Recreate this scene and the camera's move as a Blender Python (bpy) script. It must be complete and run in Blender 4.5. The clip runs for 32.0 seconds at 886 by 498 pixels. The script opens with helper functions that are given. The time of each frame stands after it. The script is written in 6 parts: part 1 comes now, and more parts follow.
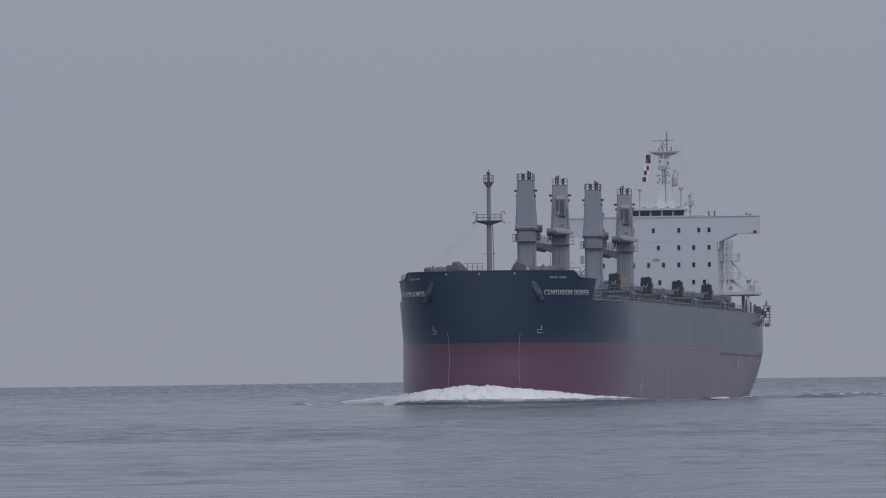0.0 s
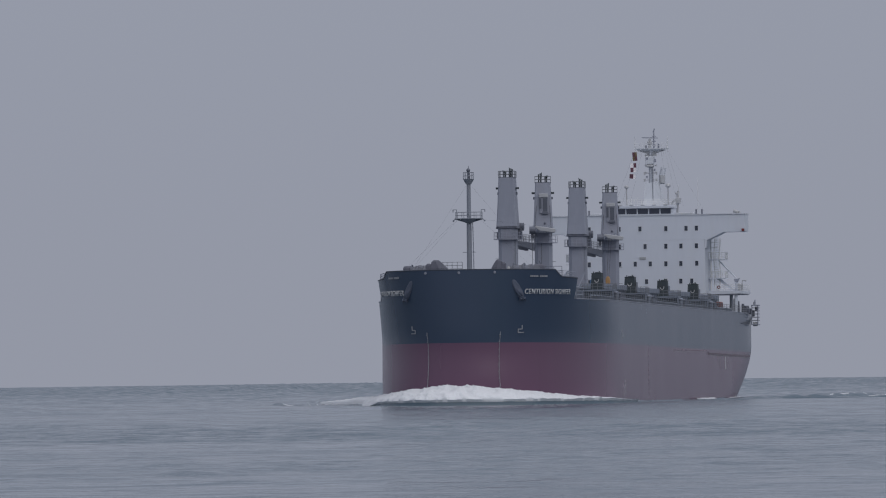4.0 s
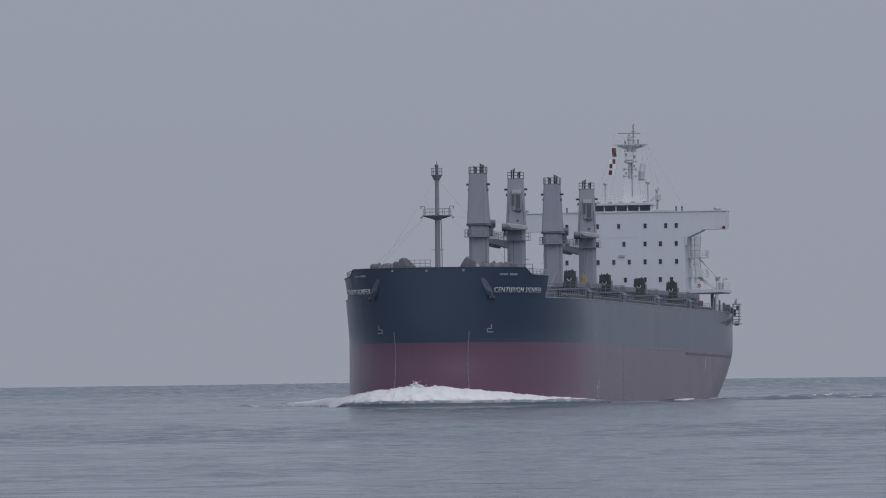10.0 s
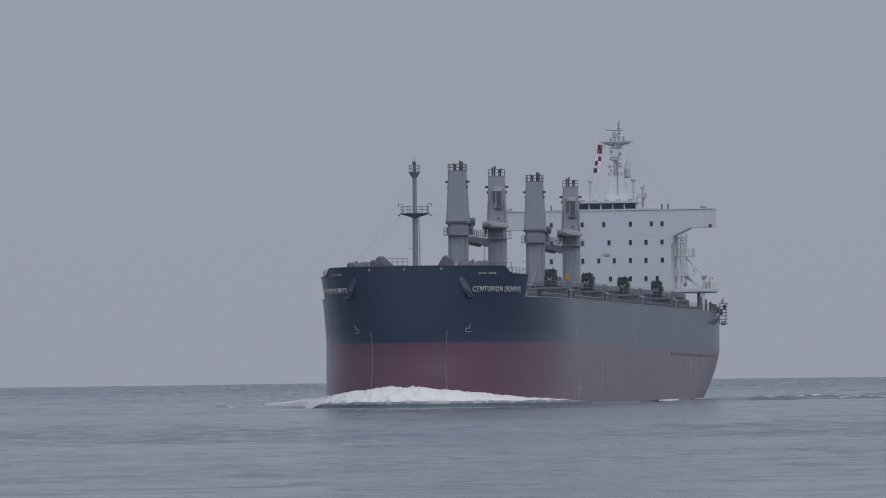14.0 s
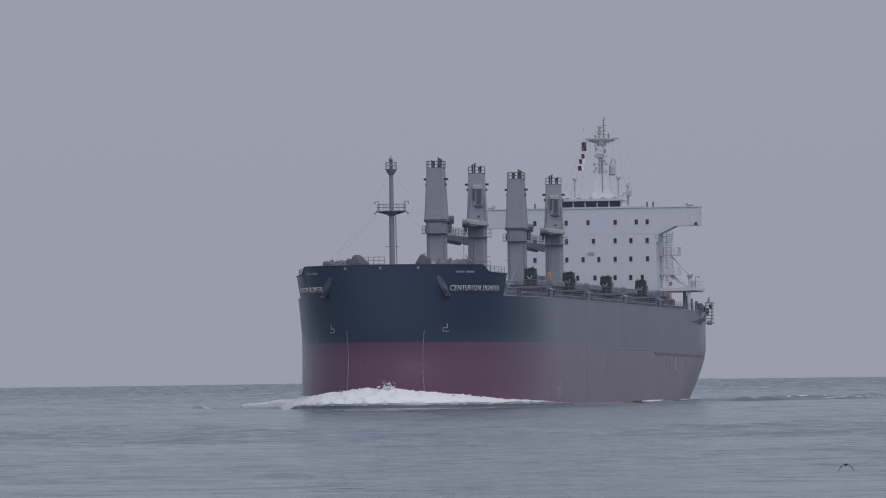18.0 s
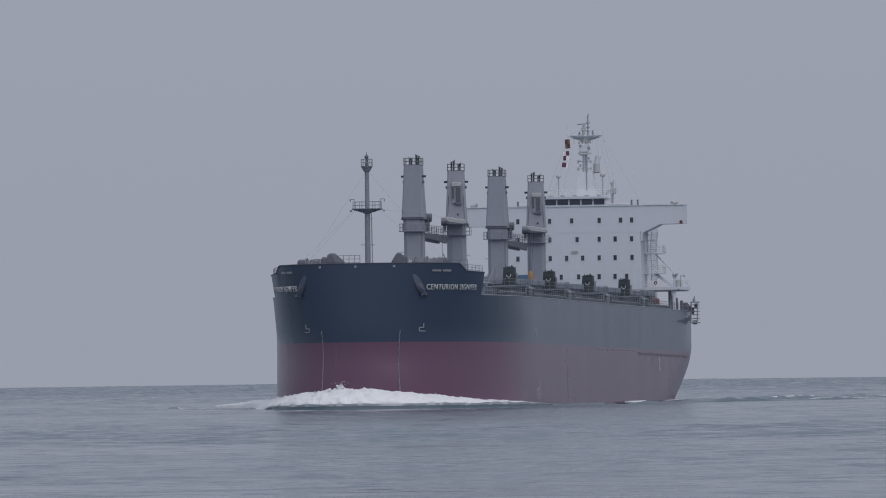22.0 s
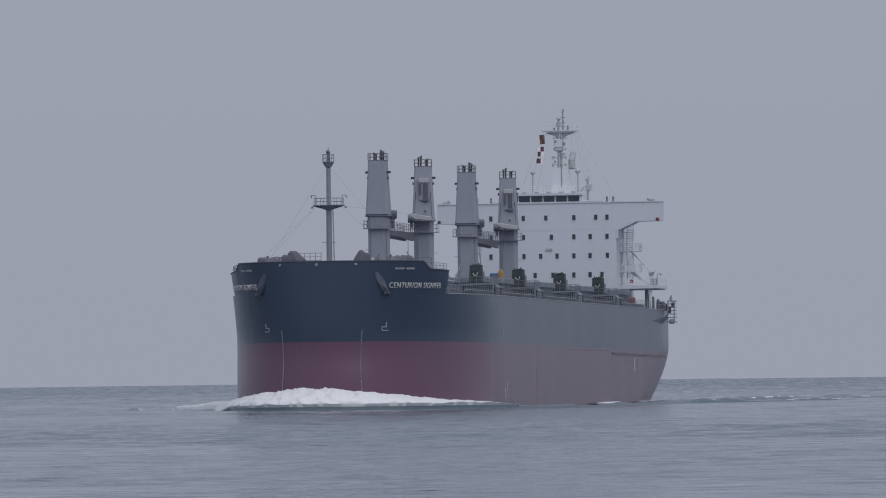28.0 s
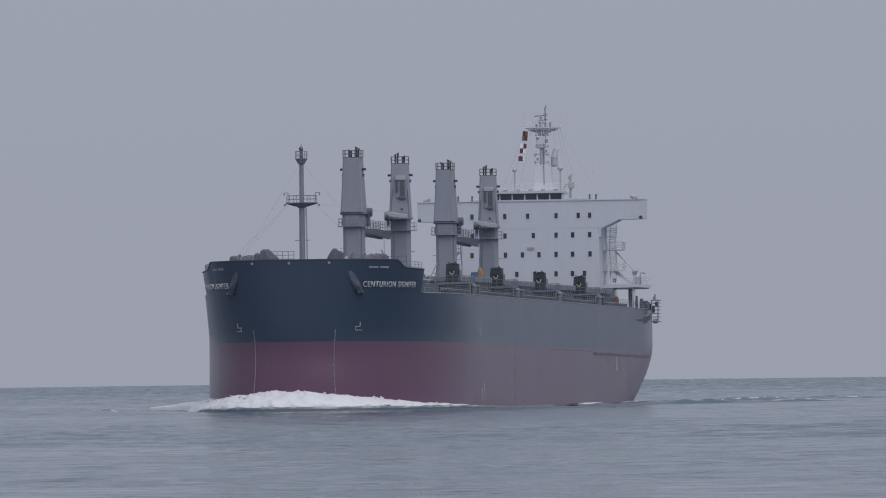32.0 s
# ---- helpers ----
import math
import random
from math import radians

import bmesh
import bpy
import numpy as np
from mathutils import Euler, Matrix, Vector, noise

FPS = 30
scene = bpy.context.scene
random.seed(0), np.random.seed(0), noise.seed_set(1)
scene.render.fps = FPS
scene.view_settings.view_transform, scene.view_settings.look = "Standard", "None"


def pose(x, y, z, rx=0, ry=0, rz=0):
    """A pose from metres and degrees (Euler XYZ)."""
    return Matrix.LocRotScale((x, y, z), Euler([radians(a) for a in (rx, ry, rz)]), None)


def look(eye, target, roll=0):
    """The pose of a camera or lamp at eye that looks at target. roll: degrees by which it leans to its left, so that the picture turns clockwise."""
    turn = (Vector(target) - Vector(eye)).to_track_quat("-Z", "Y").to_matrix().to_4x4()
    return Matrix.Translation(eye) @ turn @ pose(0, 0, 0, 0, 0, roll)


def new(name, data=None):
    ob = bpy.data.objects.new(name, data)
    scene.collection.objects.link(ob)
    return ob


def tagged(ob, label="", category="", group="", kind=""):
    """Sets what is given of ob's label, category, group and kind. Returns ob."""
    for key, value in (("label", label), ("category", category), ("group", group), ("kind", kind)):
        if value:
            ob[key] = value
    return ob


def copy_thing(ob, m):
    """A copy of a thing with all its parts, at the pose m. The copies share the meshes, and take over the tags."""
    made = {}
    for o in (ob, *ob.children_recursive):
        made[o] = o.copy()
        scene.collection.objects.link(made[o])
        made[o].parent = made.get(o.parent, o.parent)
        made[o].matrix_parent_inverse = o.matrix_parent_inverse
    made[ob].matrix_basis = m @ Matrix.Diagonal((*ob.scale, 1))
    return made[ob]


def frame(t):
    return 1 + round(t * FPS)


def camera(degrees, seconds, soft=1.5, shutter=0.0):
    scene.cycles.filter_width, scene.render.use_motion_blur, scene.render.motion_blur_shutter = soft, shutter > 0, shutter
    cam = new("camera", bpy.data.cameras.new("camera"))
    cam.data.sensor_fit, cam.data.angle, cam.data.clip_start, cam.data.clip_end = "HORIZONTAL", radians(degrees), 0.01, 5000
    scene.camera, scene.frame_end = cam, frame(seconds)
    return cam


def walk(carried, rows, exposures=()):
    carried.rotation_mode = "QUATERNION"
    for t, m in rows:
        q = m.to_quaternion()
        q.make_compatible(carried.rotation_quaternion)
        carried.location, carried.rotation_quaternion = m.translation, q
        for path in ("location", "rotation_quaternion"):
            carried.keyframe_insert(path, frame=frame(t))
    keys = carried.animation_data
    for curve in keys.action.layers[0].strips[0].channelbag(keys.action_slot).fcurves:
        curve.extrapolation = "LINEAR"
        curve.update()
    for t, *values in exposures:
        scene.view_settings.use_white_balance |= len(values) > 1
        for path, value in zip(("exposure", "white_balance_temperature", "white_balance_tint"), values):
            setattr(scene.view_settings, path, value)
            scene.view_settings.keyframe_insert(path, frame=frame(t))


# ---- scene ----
# The camera stands still on the shore, a long lens 4.5 m above the water.
cam = camera(6.266, 32.0, soft=1.1)
EYE = Vector((0.0, 0.0, 4.495))
CAM_POSE = pose(0, 0, 4.495, 0, 0, 0) @ pose(0, 0, 0, 90.8566, 0, 0) @ pose(0, 0, 0, 0, 0, -0.7185)
walk(cam, [(0.0, CAM_POSE), (32.0, CAM_POSE)], [(0.0, 0.02), (6.0, 0.05), (13.0, 0.10), (20.0, 0.15), (32.0, 0.19)])

# The ship's way over the water: seconds, x, y, heading.
SHIP_ROWS = [
    (0.0, 33.415, 1271.930, -99.9851),
    (2.0, 32.160, 1263.259, -100.0408),
    (4.0, 30.895, 1254.625, -100.0965),
    (6.0, 29.621, 1246.027, -100.1522),
    (8.0, 28.338, 1237.467, -100.2079),
    (10.0, 27.046, 1228.943, -100.2636),
    (12.0, 25.746, 1220.456, -100.3193),
    (14.0, 24.437, 1212.006, -100.3750),
    (16.0, 23.119, 1203.593, -100.4307),
    (18.0, 21.793, 1195.217, -100.4864),
    (20.0, 20.459, 1186.878, -100.5421),
    (22.0, 19.117, 1178.575, -100.5978),
    (24.0, 17.766, 1170.309, -100.6535),
    (26.0, 16.407, 1162.080, -100.7092),
    (28.0, 15.040, 1153.888, -100.7649),
    (30.0, 13.665, 1145.733, -100.8206),
    (32.0, 12.283, 1137.615, -100.8763),
]

# ---- light: an even overcast, the sun a wide glow behind it ----
world = bpy.data.worlds.new("overcast")
scene.world = world
world.use_nodes = True
wn, wl = world.node_tree.nodes, world.node_tree.links
wn.clear()
sky = wn.new("ShaderNodeTexSky")
sky.sky_type = "NISHITA"
sky.sun_disc = False
SUN_ELEV, SUN_AZ = 62.0, 148.0   # degrees; azimuth clockwise from +Y
sky.sun_elevation, sky.sun_rotation = radians(SUN_ELEV), radians(SUN_AZ)
sky.dust_density = 4.0
sky_dim = wn.new("ShaderNodeMixRGB")
sky_dim.blend_type = "MULTIPLY"
sky_dim.inputs[0].default_value = 1.0
sky_dim.inputs[2].default_value = (0.1, 0.1, 0.1, 1)
cloud = wn.new("ShaderNodeMixRGB")
cloud.inputs[0].default_value = 0.94
cloud.inputs[2].default_value = (0.300, 0.322, 0.393, 1)
haze_co = wn.new("ShaderNodeTexCoord")
haze_z = wn.new("ShaderNodeSeparateXYZ")
haze_at = wn.new("ShaderNodeMapRange")
haze_at.interpolation_type = "SMOOTHSTEP"
haze_at.inputs[1].default_value, haze_at.inputs[2].default_value = 0.0, 0.045
haze_at.inputs[3].default_value, haze_at.inputs[4].default_value = 1.0, 0.0
haze = wn.new("ShaderNodeMixRGB")
haze.inputs[2].default_value = (0.286, 0.304, 0.367, 1)
back = wn.new("ShaderNodeBackground")
back.inputs[1].default_value = 1.0
wout = wn.new("ShaderNodeOutputWorld")
wl.new(sky.outputs[0], sky_dim.inputs[1])
wl.new(sky_dim.outputs[0], cloud.inputs[1])
wl.new(haze_co.outputs["Generated"], haze_z.inputs[0])
wl.new(haze_z.outputs[2], haze_at.inputs[0])
wl.new(haze_at.outputs[0], haze.inputs[0])
wl.new(cloud.outputs[0], haze.inputs[1])
wl.new(haze.outputs[0], back.inputs[0])
wl.new(back.outputs[0], wout.inputs[0])

sun_data = bpy.data.lights.new("sun", "SUN")
sun_data.energy, sun_data.angle, sun_data.color = 1.45, radians(95), (1.0, 0.985, 0.98)
sun = new("sun", sun_data)
_e, _a = radians(SUN_ELEV), radians(SUN_AZ)
sun_from = Vector((math.sin(_a) * math.cos(_e), math.cos(_a) * math.cos(_e), math.sin(_e)))
sun.matrix_world = look(sun_from * 500, (0, 0, 0))


# ---- materials ----
def material(name, colour, rough=0.5, metal=0.0, vary=0.15, size=1.0, stretch=(1, 1, 1), second=None, amount=0.0, bump=0.0, bump_size=None, spec=0.5):
    """Paint or metal with two scales of variation; second: the colour of stains, that show over the share amount."""
    m = bpy.data.materials.new(name)
    m.use_nodes = True
    n, l = m.node_tree.nodes, m.node_tree.links
    p = n["Principled BSDF"]
    co = n.new("ShaderNodeTexCoord")
    mp = n.new("ShaderNodeMapping")
    mp.inputs["Scale"].default_value = stretch
    l.new(co.outputs["Object"], mp.inputs[0])
    big = n.new("ShaderNodeTexNoise")
    big.inputs["Scale"].default_value = 0.35 / size
    big.inputs["Detail"].default_value = 6
    l.new(mp.outputs[0], big.inputs["Vector"])
    fine = n.new("ShaderNodeTexNoise")
    fine.inputs["Scale"].default_value = 3.5 / size
    fine.inputs["Detail"].default_value = 5
    l.new(mp.outputs[0], fine.inputs["Vector"])
    add = n.new("ShaderNodeMath")
    add.operation = "ADD"
    l.new(big.outputs[0], add.inputs[0])
    l.new(fine.outputs[0], add.inputs[1])
    rng = n.new("ShaderNodeMapRange")
    rng.inputs[1].default_value, rng.inputs[2].default_value = 0.6, 1.4
    rng.inputs[3].default_value, rng.inputs[4].default_value = 1 - vary, 1 + vary
    l.new(add.outputs[0], rng.inputs[0])
    mul = n.new("ShaderNodeMixRGB")
    mul.blend_type = "MULTIPLY"
    mul.inputs[0].default_value = 1
    mul.inputs[1].default_value = (*colour, 1)
    l.new(rng.outputs[0], mul.inputs[2])
    last = mul.outputs[0]
    if second:
        stain = n.new("ShaderNodeTexNoise")
        stain.inputs["Scale"].default_value = 0.9 / size
        stain.inputs["Detail"].default_value = 8
        stain.inputs["Roughness"].default_value = 0.65
        l.new(mp.outputs[0], stain.inputs["Vector"])
        sr = n.new("ShaderNodeMapRange")
        sr.inputs[1].default_value, sr.inputs[2].default_value = 0.52, 0.72
        sr.inputs[3].default_value, sr.inputs[4].default_value = 0, amount
        l.new(stain.outputs[0], sr.inputs[0])
        mx = n.new("ShaderNodeMixRGB")
        mx.inputs[2].default_value = (*second, 1)
        l.new(sr.outputs[0], mx.inputs[0])
        l.new(last, mx.inputs[1])
        last = mx.outputs[0]
    l.new(last, p.inputs["Base Color"])
    rr = n.new("ShaderNodeMapRange")
    rr.inputs[1].default_value, rr.inputs[2].default_value = 0.3, 0.7
    spread = min(0.07, vary * 0.7)
    rr.inputs[3].default_value, rr.inputs[4].default_value = max(0.02, rough - spread), min(1, rough + spread)
    l.new(fine.outputs[0], rr.inputs[0])
    l.new(rr.outputs[0], p.inputs["Roughness"])
    p.inputs["Metallic"].default_value = metal
    p.inputs["Specular IOR Level"].default_value = spec
    if bump:
        b = n.new("ShaderNodeBump")
        b.inputs["Strength"].default_value = 1.0
        b.inputs["Distance"].default_value = bump
        src = fine
        if bump_size:
            src = n.new("ShaderNodeTexNoise")
            src.inputs["Scale"].default_value = 1.0 / bump_size
            src.inputs["Detail"].default_value = 4
            l.new(co.outputs["Object"], src.inputs["Vector"])
        l.new(src.outputs[0], b.inputs["Height"])
        l.new(b.outputs[0], p.inputs["Normal"])
    return m


HULL_BLACK = material("navy_black_hull_paint", (0.034, 0.055, 0.096), 0.23, 0, 0.03, 5.0, (0.4, 0.4, 0.05), (0.040, 0.072, 0.104), 0.28, 0.001, 5.0, spec=0.6)
HULL_RED = material("red_antifouling_paint", (0.130, 0.066, 0.112), 0.25, 0, 0.035, 4.0, (0.4, 0.4, 0.05), (0.134, 0.078, 0.114), 0.12, 0.001, 5.0, spec=0.6)
DULL_LETTER = material("faded_white_paint", (0.35, 0.36, 0.39), 0.6, 0, 0.25, 0.4)
RED_LINE = material("worn_red_waterline_paint", (0.150, 0.066, 0.098), 0.28, 0, 0.2, 1.5, (0.15, 1, 1), (0.11, 0.055, 0.08), 0.5)
DARK_BAND = material("dark_red_weed_band", (0.086, 0.042, 0.066), 0.34, 0, 0.5, 1.0, (0.1, 1, 2))
RUN_PALE = material("pale_scrape", (0.36, 0.31, 0.34), 0.26, 0, 0.3, 0.8)
CAB_GLASS = material("grey_cab_glass", (0.10, 0.11, 0.135), 0.12, 0, 0.1, 0.5)
DARK_PAINT = material("dark_blue_grey_paint", (0.042, 0.052, 0.074), 0.42, 0, 0.3, 0.8)
RUN_DARK = material("faint_run_stain", (0.038, 0.057, 0.098), 0.232, 0, 0.3, 0.8)
RUN_RED = material("faint_rust_run", (0.112, 0.050, 0.080), 0.255, 0, 0.3, 0.8)
WHITE = material("white_ship_paint", (0.598, 0.630, 0.698), 0.42, 0, 0.04, 3.0, (1, 1, 0.25), (0.60, 0.57, 0.53), 0.14)
CREAM_WHITE = material("white_mast_paint", (0.60, 0.625, 0.67), 0.45, 0, 0.08, 1.0, (1, 1, 0.4), (0.5, 0.45, 0.4), 0.3)
CRANE_GREY = material("grey_crane_paint", (0.27, 0.288, 0.348), 0.5, 0, 0.08, 2.0, (1, 1, 0.2), (0.19, 0.16, 0.155), 0.3)
CRANE_DARK = material("dark_grey_machinery_paint", (0.135, 0.147, 0.185), 0.55, 0, 0.25, 0.8, (1, 1, 1), (0.09, 0.06, 0.045), 0.4)
PALE_STEEL = material("pale_grey_plate_paint", (0.42, 0.43, 0.45), 0.5, 0, 0.1, 1.0)
DECK_GREEN = material("dark_green_deck_paint", (0.080, 0.100, 0.115), 0.6, 0, 0.25, 1.5, (1, 1, 1), (0.10, 0.07, 0.05), 0.4)
HOUSING = material("dark_grey_housing_paint", (0.048, 0.063, 0.074), 0.6, 0, 0.3, 0.6, (1, 1, 0.4), (0.070, 0.075, 0.080), 0.5)
COVER_GREY = material("weathered_grey_hatch_paint", (0.205, 0.232, 0.285), 0.55, 0, 0.22, 1.5, (1, 1, 0.4), (0.13, 0.09, 0.07), 0.4)
RAIL_GREY = material("grey_rail_paint", (0.16, 0.17, 0.19), 0.5, 0, 0.1, 0.5)
RAIL_WHITE = material("white_rail_paint", (0.68, 0.69, 0.70), 0.5, 0, 0.08, 0.5)
MAST_GREY = material("grey_foremast_paint", (0.24, 0.26, 0.305), 0.55, 0, 0.10, 0.8, (1, 1, 0.3), (0.17, 0.14, 0.13), 0.3)
LETTER = material("white_letter_paint", (0.55, 0.56, 0.58), 0.5, 0, 0.15, 0.4)
ANCHOR_GREY = material("worn_grey_anchor_steel", (0.095, 0.112, 0.155), 0.7, 0.0, 0.2, 0.6, (1, 1, 1), (0.07, 0.06, 0.07), 0.3, spec=0.3)
ROPE = material("grey_canvas_and_rope", (0.15, 0.157, 0.185), 0.85, 0, 0.25, 0.5, (1, 1, 1), (0.12, 0.115, 0.12), 0.5)
CANVAS = material("grey_canvas_cover", (0.125, 0.13, 0.165), 0.8, 0, 0.2, 0.6)
GLASS = material("dark_window_glass", (0.055, 0.062, 0.085), 0.08, 0, 0.1, 1.0)
ORANGE = material("orange_hook_block_paint", (0.44, 0.26, 0.11), 0.5, 0, 0.12, 0.5, (1, 1, 1), (0.3, 0.13, 0.04), 0.4)
BLUE = material("blue_tarpaulin", (0.07, 0.15, 0.27), 0.7, 0, 0.2, 0.5)
RED_PAINT = material("red_paint", (0.17, 0.03, 0.03), 0.5, 0, 0.15, 0.5)
DULL_RED = material("faded_red_paint", (0.165, 0.082, 0.085), 0.6, 0, 0.2, 0.5)
FLAG_RED = material("red_flag_cloth", (0.12, 0.050, 0.072), 0.8, 0, 0.15, 0.2)
FLAG_GOLD = material("gold_flag_cloth", (0.17, 0.125, 0.075), 0.8, 0, 0.15, 0.2)
FLAG_WHITE = material("white_flag_cloth", (0.80, 0.77, 0.79), 0.8, 0, 0.1, 0.2)
BIRD_BLACK = material("black_plumage", (0.018, 0.018, 0.022), 0.75, 0, 0.3, 0.05)
WIRE = material("dark_wire_rope", (0.09, 0.09, 0.10), 0.6, 0.3, 0.2, 0.1)


FOAM = material("white_sea_foam", (0.70, 0.72, 0.755), 0.8, 0, 0.06, 1.0, (1, 1, 2), (0.66, 0.70, 0.73), 0.45, 0.10, 0.35)
SPRAY = material("white_spray_drops", (0.675, 0.70, 0.74), 0.8, 0, 0.06, 1.0, (1, 1, 2), (0.66, 0.70, 0.73), 0.45)


SLOPE = 0.36


def water_material(name, relief):
    """Sea water: dark body, sky gloss, long swell and short ripples, calmer and rougher bands lying across the view."""
    m = bpy.data.materials.new(name)
    m.use_nodes = True
    n, l = m.node_tree.nodes, m.node_tree.links
    p = n["Principled BSDF"]
    p.inputs["Base Color"].default_value = (0.082, 0.120, 0.151, 1)
    p.inputs["IOR"].default_value = 1.333
    co = n.new("ShaderNodeTexCoord")

    def noise_of(scale, detail, rough=0.5):
        mp = n.new("ShaderNodeMapping")
        mp.inputs["Scale"].default_value = scale
        l.new(co.outputs["Object"], mp.inputs[0])
        t = n.new("ShaderNodeTexNoise")
        t.inputs["Scale"].default_value = 1.0
        t.inputs["Detail"].default_value = detail
        t.inputs["Roughness"].default_value = rough
        l.new(mp.outputs[0], t.inputs["Vector"])
        return t
    ripple = noise_of((0.85, 0.50, 0.5), 4, 0.6)
    cats_paw = noise_of((0.26, 0.12, 0.1), 6, 0.72)
    chop = noise_of((0.09, 0.16, 0.1), 3)
    band = noise_of((0.004, 0.016, 0.01), 3, 0.55)
    b1 = n.new("ShaderNodeBump")
    b1.inputs["Distance"].default_value = relief * 1.7
    l.new(chop.outputs[0], b1.inputs["Height"])
    br = n.new("ShaderNodeMapRange")
    br.inputs[1].default_value, br.inputs[2].default_value = 0.35, 0.65
    br.inputs[3].default_value, br.inputs[4].default_value = 0.82, 1.0
    l.new(band.outputs[0], br.inputs[0])
    b2 = n.new("ShaderNodeBump")
    b2.inputs["Distance"].default_value = relief
    l.new(br.outputs[0], b2.inputs["Strength"])
    l.new(ripple.outputs[0], b2.inputs["Height"])
    l.new(b1.outputs[0], b2.inputs["Normal"])
    # slopes of the small waves; scaled up with y to darken the far sea
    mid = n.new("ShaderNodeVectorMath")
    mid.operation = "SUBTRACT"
    mid.inputs[1].default_value = (0.5, 0.65, 0.5)   # lean towards -y, so the water mirrors higher sky
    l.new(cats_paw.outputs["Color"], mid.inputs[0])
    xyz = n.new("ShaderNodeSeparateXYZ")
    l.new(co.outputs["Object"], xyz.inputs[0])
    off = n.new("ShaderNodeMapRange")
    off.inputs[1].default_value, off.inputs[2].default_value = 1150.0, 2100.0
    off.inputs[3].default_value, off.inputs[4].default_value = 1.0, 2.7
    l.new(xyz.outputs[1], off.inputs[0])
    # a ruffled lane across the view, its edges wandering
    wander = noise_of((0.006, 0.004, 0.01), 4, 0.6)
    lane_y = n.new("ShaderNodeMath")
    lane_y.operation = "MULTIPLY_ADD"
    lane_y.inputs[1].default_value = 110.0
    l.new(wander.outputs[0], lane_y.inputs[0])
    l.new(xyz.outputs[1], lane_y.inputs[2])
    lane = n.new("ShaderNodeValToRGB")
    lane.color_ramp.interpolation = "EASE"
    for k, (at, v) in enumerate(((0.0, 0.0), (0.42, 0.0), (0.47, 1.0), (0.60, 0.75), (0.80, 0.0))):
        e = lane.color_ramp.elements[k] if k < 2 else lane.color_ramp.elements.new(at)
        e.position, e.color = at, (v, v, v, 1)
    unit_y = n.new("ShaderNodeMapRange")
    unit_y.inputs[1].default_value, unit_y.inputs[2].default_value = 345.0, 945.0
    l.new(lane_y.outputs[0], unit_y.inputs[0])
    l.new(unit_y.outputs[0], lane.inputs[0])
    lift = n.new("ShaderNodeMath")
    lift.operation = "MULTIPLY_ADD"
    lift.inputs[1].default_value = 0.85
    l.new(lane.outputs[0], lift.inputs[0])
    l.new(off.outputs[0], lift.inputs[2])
    slope_gain = n.new("ShaderNodeMath")
    slope_gain.operation = "MULTIPLY"
    l.new(br.outputs[0], slope_gain.inputs[0])
    l.new(lift.outputs[0], slope_gain.inputs[1])
    steep = n.new("ShaderNodeMath")
    steep.operation = "MULTIPLY"
    steep.inputs[1].default_value = SLOPE
    l.new(slope_gain.outputs[0], steep.inputs[0])
    tilt = n.new("ShaderNodeVectorMath")
    tilt.operation = "SCALE"
    l.new(mid.outputs[0], tilt.inputs[0])
    l.new(steep.outputs[0], tilt.inputs["Scale"])
    total = n.new("ShaderNodeVectorMath")
    total.operation = "ADD"
    l.new(b2.outputs[0], total.inputs[0])
    l.new(tilt.outputs[0], total.inputs[1])
    unit = n.new("ShaderNodeVectorMath")
    unit.operation = "NORMALIZE"
    l.new(total.outputs[0], unit.inputs[0])
    l.new(unit.outputs[0], p.inputs["Normal"])
    rr = n.new("ShaderNodeMapRange")
    rr.inputs[1].default_value, rr.inputs[2].default_value = 0.3, 0.7
    rr.inputs[3].default_value, rr.inputs[4].default_value = 0.06, 0.11
    l.new(band.outputs[0], rr.inputs[0])
    l.new(rr.outputs[0], p.inputs["Roughness"])
    return m


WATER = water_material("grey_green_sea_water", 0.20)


# ---- mesh helpers ----
def box(bm, x0, x1, y0, y1, z0, z1, bevel=0.0):
    m = Matrix.Translation(((x0 + x1) / 2, (y0 + y1) / 2, (z0 + z1) / 2)) @ Matrix.Diagonal((x1 - x0, y1 - y0, z1 - z0, 1))
    r = bmesh.ops.create_cube(bm, size=1.0, matrix=m)
    if bevel:
        edges = {e for v in r["verts"] for e in v.link_edges}
        bmesh.ops.bevel(bm, geom=list(edges), offset=bevel, segments=2, profile=0.5, affect="EDGES")


def rod(bm, a, b, r, r2=None, sides=6):
    """A straight tube from a to b."""
    a, b = Vector(a), Vector(b)
    d = b - a
    m = Matrix.Translation((a + b) / 2) @ d.to_track_quat("Z", "Y").to_matrix().to_4x4()
    bmesh.ops.create_cone(bm, cap_ends=True, segments=sides, radius1=r, radius2=r if r2 is None else r2, depth=d.length, matrix=m)


def ball(bm, c, r, scale=(1, 1, 1), u=12, v=8):
    bmesh.ops.create_uvsphere(bm, u_segments=u, v_segments=v, radius=r, matrix=Matrix.Translation(c) @ Matrix.Diagonal((*scale, 1)))


def prism(bm, rings):
    """Joins closed rings of equal length into a skin with end caps."""
    vs = [[bm.verts.new(p) for p in ring] for ring in rings]
    for a, b in zip(vs, vs[1:]):
        for i in range(len(a)):
            j = (i + 1) % len(a)
            bm.faces.new((a[i], a[j], b[j], b[i]))
    bm.faces.new(vs[0][::-1])
    bm.faces.new(vs[-1])


